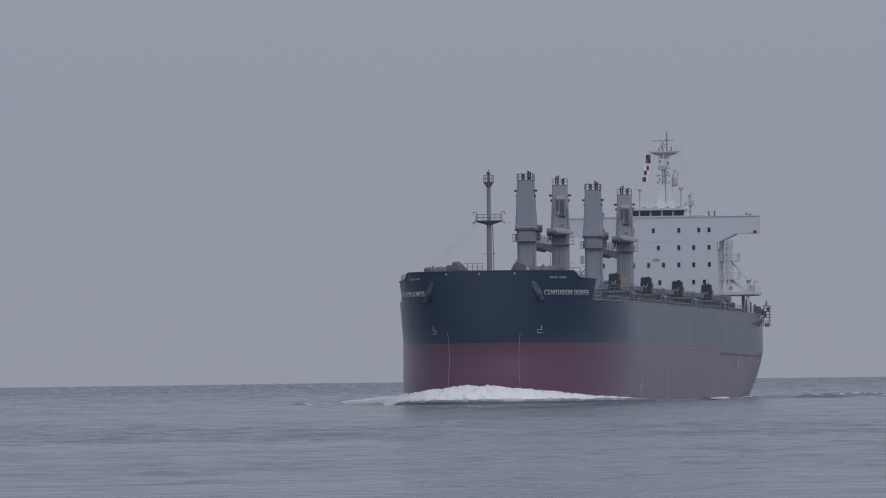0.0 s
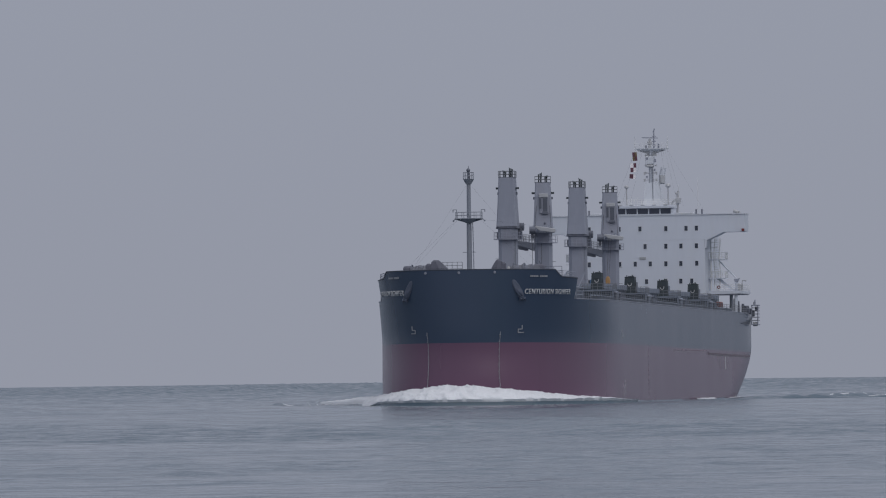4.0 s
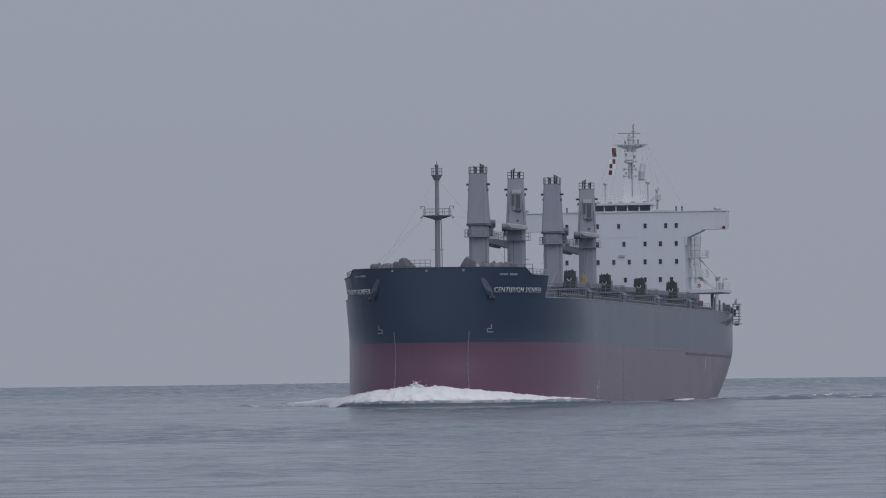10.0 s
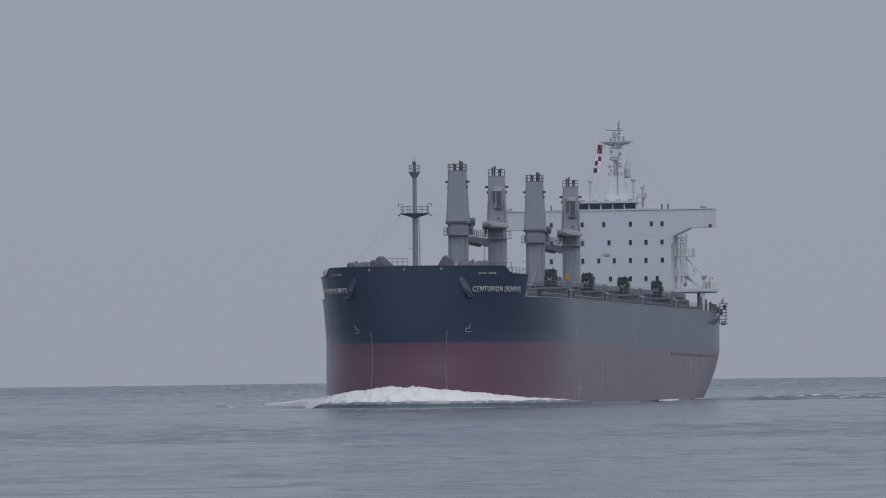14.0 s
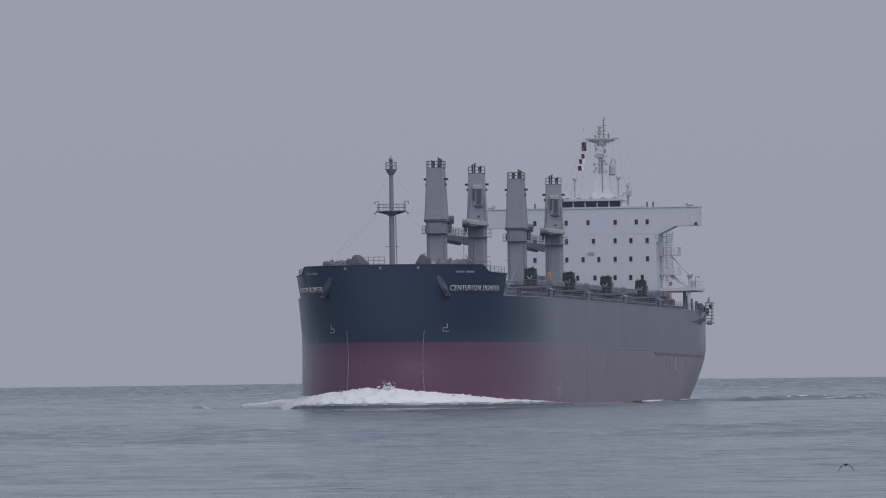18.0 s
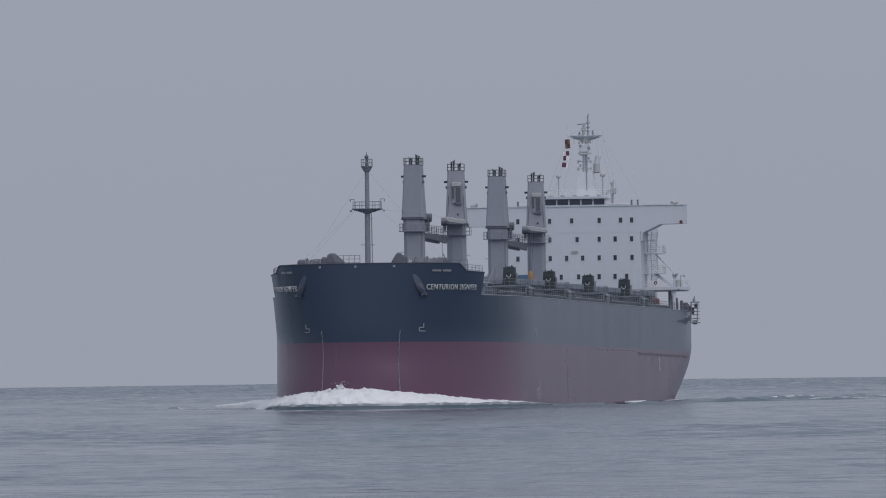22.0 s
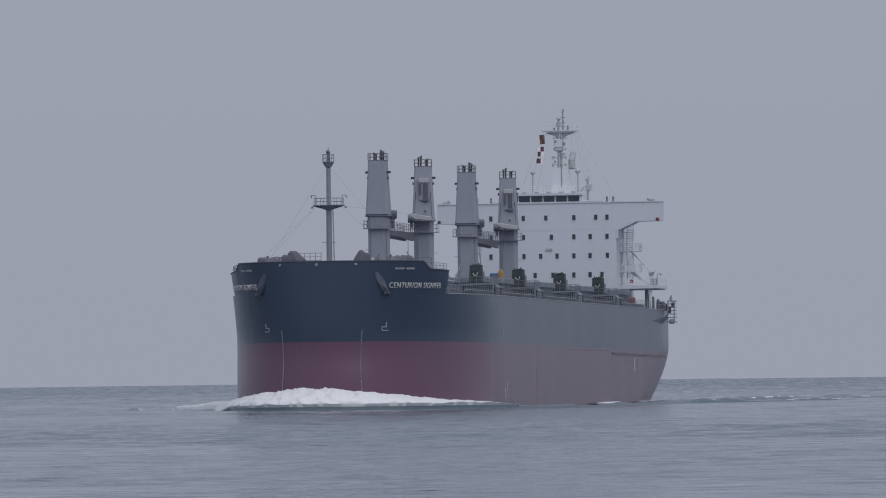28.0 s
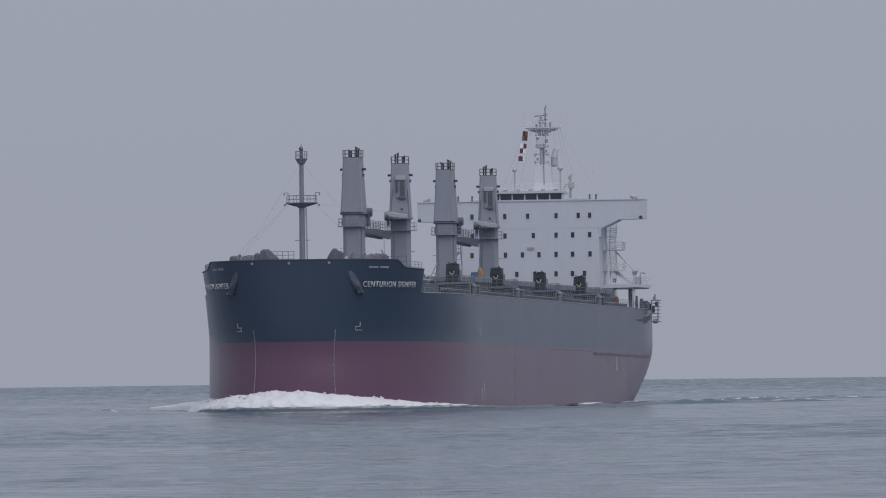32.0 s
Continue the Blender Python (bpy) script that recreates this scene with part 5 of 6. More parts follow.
def port_side_decks():
    """Outside stairs, boat deck and davits beside the block, at both sides."""
    for s in (1, -1):
        bm = bmesh.new()
        prof = [(9.8, 15.72), (15.0, 15.78), (15.0, 16.22), (9.8, 16.26)]
        prism(bm, [[(-2.0, s * y, z) for y, z in prof], [(-13.0, s * y, z) for y, z in prof]])
        b = part("boat_deck", bm, WHITE, ship, "white boat deck platform")
        # bracket; its dark grey holds the shade below the white deck
        bm = bmesh.new()
        prism(bm, [[(-2.0, s * y, z) for y, z in ((9.8, 14.3), (9.8, 15.75), (12.0, 15.75), (10.8, 15.45), (10.15, 14.9))], [(-2.5, s * y, z) for y, z in ((9.8, 14.3), (9.8, 15.75), (12.0, 15.75), (10.8, 15.45), (10.15, 14.9))]])
        part("deck_bracket", bm, RAIL_GREY, b, "grey bracket under the boat deck")
        # added grey strip that draws the shadow line along the deck's underside
        bm = bmesh.new()
        box(bm, -12.5, -2.1, min(s * 10.0, s * 14.8), max(s * 10.0, s * 14.8), 15.62, 15.74)
        part("underside_shade", bm, CRANE_GREY, b, "grey strip for the shade below the boat deck")
        for x, y in ((-2.6, 14.2), (-11.5, 12.2)):
            bm = bmesh.new()
            rod(bm, (x, s * y, 12.6), (x, s * y, 15.75), 0.26, sides=10)
            part("deck_pillar", bm, WHITE, b)
        bm = bmesh.new()
        rail(bm, [(-2.1, s * 10.0, 16.22), (-2.1, s * 14.9, 16.22), (-12.8, s * 14.9, 16.22)], 1.0, 3, 0.03, 1.1)
        part("boat_deck_railing", bm, RAIL_WHITE, b)
        # stair tower
        for z, y1 in ((18.25, 12.5), (21.15, 12.5)):
            bm = bmesh.new()
            box(bm, -6.0, -3.2, min(s * 9.8, s * y1), max(s * 9.8, s * y1), z - 0.14, z)
            l = part("stair_landing", bm, WHITE, ship, "white stair landing")
            bm = bmesh.new()
            rail(bm, [(-3.25, s * 9.9, z), (-3.25, s * y1, z), (-6.0, s * y1, z)], 1.05, 4, 0.035, 0.55)
            part("landing_railing", bm, RAIL_WHITE, l)
        for z0, z1, xa, xb in ((16.2, 18.25, -3.4, -4.7), (18.25, 21.15, -4.8, -3.4), (21.15, 24.3, -3.4, -4.8)):
            bm = bmesh.new()
            n = 10
            for i in range(n):
                k = (i + 0.5) / n
                x, z = xa + (xb - xa) * k, z0 + (z1 - z0) * k
                box(bm, x - 0.13, x + 0.13, min(s * 10.7, s * 11.5), max(s * 10.7, s * 11.5), z - 0.03, z + 0.03)
            for y in (10.66, 11.54):
                rod(bm, (xa, s * y, z0), (xb, s * y, z1), 0.06, sides=5)
                rod(bm, (xa, s * y, z0 + 0.95), (xb, s * y, z1 + 0.95), 0.03, sides=5)
            part("outside_stair", bm, RAIL_WHITE, ship, "white outside stair flight")
        bm = bmesh.new()
        rod(bm, (-3.6, s * 10.2, 12.6), (-3.6, s * 10.2, 24.3), 0.13, sides=8)
        for z in (19.2, 20.1, 22.2, 23.0, 23.8):
            rod(bm, (-3.6, s * 9.8, z), (-3.6, s * 11.4, z), 0.05, sides=5)
        part("stair_post", bm, RAIL_WHITE, ship)
        # davit and its stays
        bm = bmesh.new()
        rod(bm, (-5.0, s * 11.2, 21.0), (-5.0, s * 13.9, 18.2), 0.10, sides=6)
        rod(bm, (-5.0, s * 13.95, 16.2), (-5.0, s * 13.95, 17.7), 0.22, sides=8)
        dv = part("davit", bm, WHITE, ship, "white boat davit")
        bm = bmesh.new()
        prism(bm, [[(x, s * 13.7, 17.6), (x, s * 14.2, 17.6), (x, s * 14.45, 18.2), (x, s * 14.0, 18.05), (x, s * 13.6, 18.1)] for x in (-5.25, -4.75)])
        part("davit_head", bm, CRANE_GREY, dv, "grey forked davit head")
        bm = bmesh.new()
        prism(bm, [[(-4.8, s * 10.9, 18.1), (-4.8, s * 11.3, 18.3), (-4.8, s * 13.9, 16.3), (-4.8, s * 13.2, 16.3)], [(-5.2, s * 10.9, 18.1), (-5.2, s * 11.3, 18.3), (-5.2, s * 13.9, 16.3), (-5.2, s * 13.2, 16.3)]])
        part("davit_ramp", bm, WHITE, ship, "slanting white beam")
        bm = bmesh.new()
        rod(bm, (-4.0, s * 14.6, 16.2), (-4.0, s * 14.6, 17.0), 0.33, sides=10)
        ball(bm, (-4.0, s * 14.6, 17.05), 0.38)
        rod(bm, (-4.0, s * 15.0, 16.2), (-4.0, s * 15.0, 17.85), 0.06, sides=6)
        rod(bm, (-4.0, s * 15.0, 17.85), (-4.0, s * 15.45, 17.85), 0.06, sides=6)
        ball(bm, (-4.0, s * 15.5, 17.8), 0.16)
        part("life_raft", bm, PALE_STEEL, ship, "grey raft canister and lamp post", True)
        for y in (11.6,):
            bm = bmesh.new()
            for i in range(12):
                a0, a1 = 2 * math.pi * i / 12, 2 * math.pi * (i + 1) / 12
                rod(bm, (-2.0, s * y + 0.2 * math.cos(a0), 16.8 + 0.2 * math.sin(a0)), (-2.0, s * y + 0.2 * math.cos(a1), 16.8 + 0.2 * math.sin(a1)), 0.07, sides=6)
            part("lifebuoy", bm, RED_PAINT, ship, "red lifebuoy on the rail")
        # accommodation ladder stowed outboard near the stern
        bm = bmesh.new()
        for y in (16.25, 17.2):
            rod(bm, (-5.1, s * y, 10.9), (-5.1, s * (y + 0.06), 14.0), 0.09, sides=6)
        for z in (10.95, 13.95):
            box(bm, -7.5, -5.0, min(s * 16.2, s * 17.25), max(s * 16.2, s * 17.25), z - 0.08, z + 0.08)
        sl = part("side_ladder", bm, CRANE_GREY, ship, "grey ladder gear hung over the side")
        for z in (11.6, 12.1, 12.6, 13.1, 13.55):
            bm = bmesh.new()
            box(bm, -7.5, -5.05, min(s * 16.25, s * 17.2), max(s * 16.25, s * 17.2), z - 0.05, z + 0.05)
            part("rung", bm, RAIL_GREY, sl)
        for y0, y1, z0, z1, mat in ((16.45, 17.05, 10.7, 11.35, PALE_STEEL), (16.2, 16.6, 12.2, 13.2, CRANE_DARK), (16.75, 17.15, 13.0, 13.75, CRANE_DARK), (16.5, 16.8, 13.95, 14.5, PALE_STEEL)):
            bm = bmesh.new()
            box(bm, -6.2, -5.2, min(s * y0, s * y1), max(s * y0, s * y1), z0, z1, 0.08)
            part("ladder_winch", bm, mat, sl)
        bm = bmesh.new()
        rod(bm, (-5.2, s * 16.7, 13.9), (-5.2, s * 16.8, 14.8), 0.14, 0.09, 8)
        part("ladder_davit", bm, CRANE_GREY, sl)
        # mooring gear at the quarter
        bm = bmesh.new()
        for u, y, h, r in ((-4.5, 14.2, 2.0, 0.3), (-4.5, 15.0, 1.6, 0.25), (-5.0, 15.5, 1.3, 0.4), (-3.0, 12.6, 0.9, 0.6), (-5.0, 13.6, 2.4, 0.18)):
            rod(bm, (u, s * y, 12.5), (u, s * y, 12.6 + h), r, r * 0.85, 10)
        box(bm, -6, -4.4, min(s * 15.0, s * 16.1), max(s * 15.0, s * 16.1), 12.6, 13.5, 0.12)
        part_each("mooring_gear", bm, CRANE_DARK, ship, "dark bollards and rollers")
        bm = bmesh.new()
        box(bm, 1.2, 3.2, min(s * 10.1, s * 12.7), max(s * 10.1, s * 12.7), 12.6, 14.5, 0.2)
        part("red_locker", bm, DULL_RED, ship, "faded red deck locker")
        bm = bmesh.new()
        for y, h in ((6.5, 2.2), (8.0, 1.8), (9.2, 2.5), (11.2, 1.5)):
            rod(bm, (4.0, s * y, 12.6), (4.0, s * y, 12.7 + h), 0.25, 0.2, 8)
        rail(bm, [(4.6, s * 5.5, 13.8), (4.6, s * 12.5, 13.8)], 1.4, 3, 0.05, 0.9)
        part("deck_fittings", bm, RAIL_GREY, ship, "grey pipes and rails before the block")
        # dark curved strip, just proud of the plating on the quarter
        bm = bmesh.new()
        quarter = half_line(11.3)[2:30]
        rings = []
        for i in range(9):
            k = i / 8
            u = 7.0 - 17.0 * k
            z = 11.15 + 0.85 * k ** 2.5
            h = 0.42 * k ** 0.7 + 0.03
            y = s * (np.interp(u, [p[0] for p in quarter], [p[1] for p in quarter]) + 0.02)
            rings.append([(u, y - 0.05 * s, z - h), (u, y + 0.03 * s, z - h), (u, y + 0.03 * s, z + 0.6 * h), (u, y - 0.05 * s, z + 0.6 * h)])
        prism(bm, rings)
        part("dark_mark", bm, DARK_PAINT, ship, "dark curved mark on the plating")
    bm = bmesh.new()
    box(bm, 2.2, 2.9, -7.85, -6.45, 17.0, 18.2, 0.1)
    part("tarpaulin", bm, BLUE, ship, "blue tarpaulin before the block")


port_side_decks()


# ---- the bow wave and wake; they go with the ship over the water ----
def crest_line(side):
    """Along the hull from the stem aft: place on the skin, outward way, metres from the stem."""
    out = []
    line = half_line(0.8, n_bow=60)[::-1]
    run = 0.0
    prev = line[0]
    for i, (u, v) in enumerate(line):
        run += math.hypot(u - prev[0], v - prev[1])
        prev = (u, v)
        if u < 96:
            break
        a, b = line[max(i - 1, 0)], line[i + 1]
        t = Vector((b[0] - a[0], b[1] - a[1], 0)).normalized()
        out.append((Vector((u, side * v, 0)), Vector((-t.y * -1, side * -t.x, 0)) if i else Vector((1, 0, 0)), run))
    return out


def lump(x, y, z, scale):
    return noise.fractal(Vector((x, y, z)) * scale, 1.0, 2.0, 4)


def full_line():
    port, stbd = crest_line(1), crest_line(-1)
    return [(p, d, -s) for p, d, s in stbd[:0:-1]] + port


def foam_height(s):
    a = abs(s)
    if s > 0:
        return 2.3 * math.exp(-(a / 17.0) ** 1.15)
    return 2.3 * math.exp(-(a / 21.0) ** 1.4)


def foam_reach(s):
    """How far the foam stands off the plating."""
    return 3.4 * math.exp(-(s / 9.0) ** 2) + 2.2 + 0.03 * abs(s)


bow_wave = empty_thing("bow_wave", "white foaming bow wave round the blunt stem of the ship", "bow wave")


def build_bow_wave():
    base = full_line()
    # close stations along the line
    fine = []
    for (p1, d1, s1), (p2, d2, s2) in zip(base, base[1:]):
        n = max(1, int(abs(s2 - s1) / 0.12))
        for k in range(n):
            f = k / n
            fine.append((p1.lerp(p2, f), d1.lerp(d2, f).normalized(), s1 + (s2 - s1) * f))
    cols = 22
    bm = bmesh.new()
    rows = []
    for p, d, s in fine:
        h0, r0 = foam_height(s), foam_reach(s)
        end = min(1.0, max(0.0, ((41 if s < 0 else 38) - abs(s)) / 12.0))
        if s > 38:
            break
        low = min(0.42, 0.7 * h0) * end
        row = []
        for j in range(cols + 1):
            k = j / cols
            q = p + d * (r0 * k - 0.4 + 0.32 * k)
            prof = math.cos(k * math.pi / 2) ** 0.8 if k < 1 else 0.0
            z = low + (h0 - low) * prof * (0.3 + 0.7 * end)
            n1 = lump(q.x, q.y, 0.4, 0.55)
            n2 = lump(q.x, q.y, 3.7, 1.7)
            z += (0.22 * n1 + 0.07 * n2 + 0.05 * lump(q.x, q.y, 5.1, 4.5) + 0.22 * max(0.0, lump(q.x, q.y, 7.7, 3.6) - 0.2) * (k < 0.4)) * (0.30 + 0.42 * h0) * (0.4 + 0.6 * (k < 0.97)) * end
            q = q + d * (0.3 * n1 + 0.1 * n2) * (1 - k ** 6)
            edge = max(0.14, 0.34 + 0.22 * lump(p.x, p.y, 6.6, 0.42) + 0.03 * lump(p.x, p.y, 2.6, 1.4))
            face = min(1.0, max(0.0, (18.0 + s) / 8.0))
            edge = edge * face + (SEA_LEVEL - 0.1) * (1 - face)
            fall = (max(0.0, k - 0.7) / 0.3) ** 1.5 * (1 - face)
            z = z * (1 - fall) + edge * fall
            row.append(bm.verts.new((q.x, q.y, z if j < cols else min(z, edge))))
        foot = p + d * (r0 - 0.6)
        row.append(bm.verts.new((foot.x, foot.y, -0.6)))
        rows.append(row)
    for a, b in zip(rows, rows[1:]):
        for j in range(len(a) - 1):
            bm.faces.new((a[j], a[j + 1], b[j + 1], b[j]))
    crest = tagged(part("foam_crest", bm, FOAM, bow_wave, "thick white breaking foam", True), kind="stuff")
    # glassy face of the wave before the foam
    bm = bmesh.new()
    rows = []
    for p, d, s in fine[::2]:
        a = abs(s)
        h = (0.44 * math.exp(-(a / 30) ** 2) + 0.08) * min(1.0, max(0.0, (44 - a) / 8))
        r0 = foam_reach(s)
        fade = min(1.0, max(0.0, (18.0 + s) / 8.0))
        row = []
        for j in range(13):
            k = j / 12
            q = p + d * (r0 - 0.55 + 0.75 * k)
            z = (h - SEA_LEVEL) * fade * (0.5 + 0.5 * math.cos(math.pi * k)) + SEA_LEVEL - 0.08 - 0.3 * (k > 0.99) - 0.4 * (fade < 0.02)
            z += (0.05 * lump(q.x, q.y, 1.0, 0.5) + 0.09 * lump(q.x, q.y, 4.0, 1.1)) * math.sin(math.pi * k)
            row.append(bm.verts.new((q.x, q.y, z)))
        rows.append(row)
    for a, b in zip(rows, rows[1:]):
        for j in range(12):
            bm.faces.new((a[j], a[j + 1], b[j + 1], b[j]))
    part("wave_face", bm, WATER, bow_wave, "dark glassy face of the bow wave", True)
    # waves that run off to both sides, the crest white near the hull
    for side in (1, -1):
        height = 0.5 if side < 0 else 0.28
        white = 0.80 if side < 0 else 0.3
        bm, fm = bmesh.new(), bmesh.new()
        rows, foam_rows = [], []
        n = 260
        for i in range(n + 1):
            f = i / n
            c = Vector((157 - 62 * f, side * (9.5 + (27.0 if side < 0 else 21.5) * f), 0))
            if f < 0.15:
                c.y -= side * 2.0 * (0.15 - f) / 0.15
            out = Vector((0.33, side * 0.94, 0))
            h = height * (1 - f) ** 1.1 * (0.85 + 0.25 * math.sin(f * 21)) * min(1.0, f * 6 + 0.2)
            if i % 3 == 0:
                row = []
                for j in range(9):
                    k = j / 8 - 0.5
                    q = c + out * (k * 5.5)
                    row.append(bm.verts.new((q.x, q.y, SEA_LEVEL + h * math.cos(math.pi * k) ** 2 + 0.04 * lump(q.x, q.y, 0, 0.4) - 0.3 * (j in (0, 8)))))
                rows.append(row)
            if f <= white * 0.93:
                g = f / white
                wide = (3.4 * (1 - g) + 0.25) * (0.8 + 0.35 * lump(c.x, c.y, 2.0, 0.3))
                top = (1.1 if side < 0 else 0.5) * (1 - g) ** 1.15 + 0.08
                row = []
                for j in range(13):
                    k = j / 12 - 0.5
                    q = c + out * (k * wide)
                    z = SEA_LEVEL * (0.1 if side < 0 else 1.0) + h * 0.75 + top * math.cos(math.pi * k) ** 0.8 * (0.95 + 0.28 * lump(q.x, q.y, 4.0, 0.9) + 0.12 * lump(q.x, q.y, 9.0, 3.0)) if 0 < j < 12 else SEA_LEVEL - 0.2
                    row.append(fm.verts.new((q.x, q.y, z)))
                foam_rows.append(row)
        for mesh, lines in ((bm, rows), (fm, foam_rows)):
            for a, b in zip(lines, lines[1:]):
                for j in range(len(a) - 1):
                    mesh.faces.new((a[j], a[j + 1], b[j + 1], b[j]))
        part("side_wave", bm, WATER, bow_wave, "low wave running off the bow", True)
        rnd = random.Random(11 + side)
        for i in range(36):
            f = white * (0.35 + 0.6 * rnd.random())
            c = Vector((157 - 62 * f + rnd.gauss(0, 2.5), side * (9.5 + (27.0 if side < 0 else 21.5) * f + rnd.gauss(0, 0.8)), SEA_LEVEL + height * (1 - f) * 0.8))
            bmesh.ops.create_icosphere(fm, subdivisions=1, radius=rnd.uniform(0.05, 0.13), matrix=Matrix.Translation(c) @ Matrix.Diagonal((2.5, 1.8, 0.5, 1)))
        tagged(part("side_foam", fm, FOAM, bow_wave, "line of foam along the crest", True), kind="stuff")
    return crest


crest = build_bow_wave()


def outer_crest():
    """Short crest of the diverging wave, off the starboard bow."""
    bm, fm = bmesh.new(), bmesh.new()
    rows, caps = [], []
    for i in range(81):
        f = i / 80
        c = Vector((126 - 46 * f, -28.2 - 16.5 * f, 0))
        out = Vector((0.5, -0.87, 0))
        h = 0.36 * math.sin(math.pi * f) ** 0.8 * (0.6 + 0.5 * math.sin(f * 13))
        rows.append([bm.verts.new((*(c + out * (k * 1.6))[:2], SEA_LEVEL + h * math.cos(math.pi * k) ** 2 - 0.25 * (abs(k) > 0.49))) for k in [j / 8 - 0.5 for j in range(9)]])
        if 0.30 < f < 0.52:
            w = 0.25 * math.sin(math.pi * (f - 0.30) / 0.22)
            caps.append([fm.verts.new((*(c + out * (k * w + 0.1))[:2], SEA_LEVEL + h * 0.95 + 0.05 * math.cos(math.pi * k) * (0.7 + 0.5 * lump(c.x, k * 3, 1.0, 1.2)))) for k in [j / 4 - 0.5 for j in range(5)]])
    for mesh, lines in ((bm, rows), (fm, caps)):
        for a, b in zip(lines, lines[1:]):
            for j in range(len(a) - 1):
                mesh.faces.new((a[j], a[j + 1], b[j + 1], b[j]))
    part("outer_wave", bm, WATER, bow_wave, "dark crest of the diverging wave", True)
    tagged(part("outer_foam", fm, FOAM, bow_wave, "thin foam on the crest", True), kind="stuff")


outer_crest()


def clump(seed, r):
    """A ragged lump of foam."""
    bm = bmesh.new()
    rnd = random.Random(seed)
    for k in range(5):
        bmesh.ops.create_icosphere(bm, subdivisions=2, radius=r * rnd.uniform(0.45, 0.9), matrix=Matrix.Translation((rnd.uniform(-1, 1) * r, rnd.uniform(-1, 1) * r, rnd.uniform(-0.3, 0.35) * r)))
    for v in bm.verts:
        v.co += v.normal * 0.3 * r * lump(v.co.x + seed, v.co.y, v.co.z, 1.6 / r)
    return bm


clumps = []
for i in range(44):
    side = 1 if i % 2 else -1
    clumps.append((part("foam_clump", clump(i, 0.07 + 0.08 * ((i * 7) % 5) / 4), FOAM, bow_wave, "tumbling white foam", True), side, i))


def spray_jet(seed):
    """A burst of droplets thrown up over the crest."""
    bm = bmesh.new()
    rnd = random.Random(100 + seed)
    for k in range(11):
        up = rnd.random()
        bmesh.ops.create_icosphere(bm, subdivisions=2, radius=rnd.uniform(0.14, 0.32) * (1.1 - 0.6 * up), matrix=Matrix.Translation((rnd.gauss(0, 0.2), rnd.gauss(0, 0.7) * (1.1 - up), 0.75 * up)) @ Matrix.Diagonal((1, 1.2, 0.8, 1)))
    for v in bm.verts:
        v.co += v.normal * 0.16 * lump(v.co.x + seed, v.co.y, v.co.z, 3.0)
    for k in range(90):
        up = rnd.random() ** 1.8
        r = rnd.uniform(0.02, 0.07) * (1.3 - up)
        bmesh.ops.create_icosphere(bm, subdivisions=1, radius=r, matrix=Matrix.Translation((rnd.gauss(0, 0.25), rnd.gauss(0, 0.5) * (0.5 + up), 0.2 + 1.0 * up)) @ Matrix.Diagonal((1, 1, rnd.uniform(0.9, 2.2), 1)))
    return bm


# metres along the foam from the stem (starboard negative), and the second at which each burst stands highest
SPRAY_AT = ((-4.0, 1.0), (1.5, 1.3), (-9.5, 6.0), (-7.0, 6.1), (3.0, 9.1), (-1.5, 10.0), (-8.5, 13.0), (0.5, 15.4), (0.6, 18.0), (4.5, 19.0), (-2.0, 22.0), (1.0, 23.2), (-6.5, 25.0), (-9.0, 29.0), (1.5, 29.1), (-3.5, 30.0), (-1.0, 30.1), (2.5, 30.2), (-5.5, 31.3), (-2.5, 12.1), (-6.0, 2.0), (-1.0, 3.0))
jets = [tagged(part("spray_jet", spray_jet(k), SPRAY, bow_wave, "short burst of white spray", True), kind="stuff") for k in range(len(SPRAY_AT))]


# ---- foam and waves that trail from the quarter ----
wake = empty_thing("wake", "low trailing wake waves with patches of white foam", "wake")


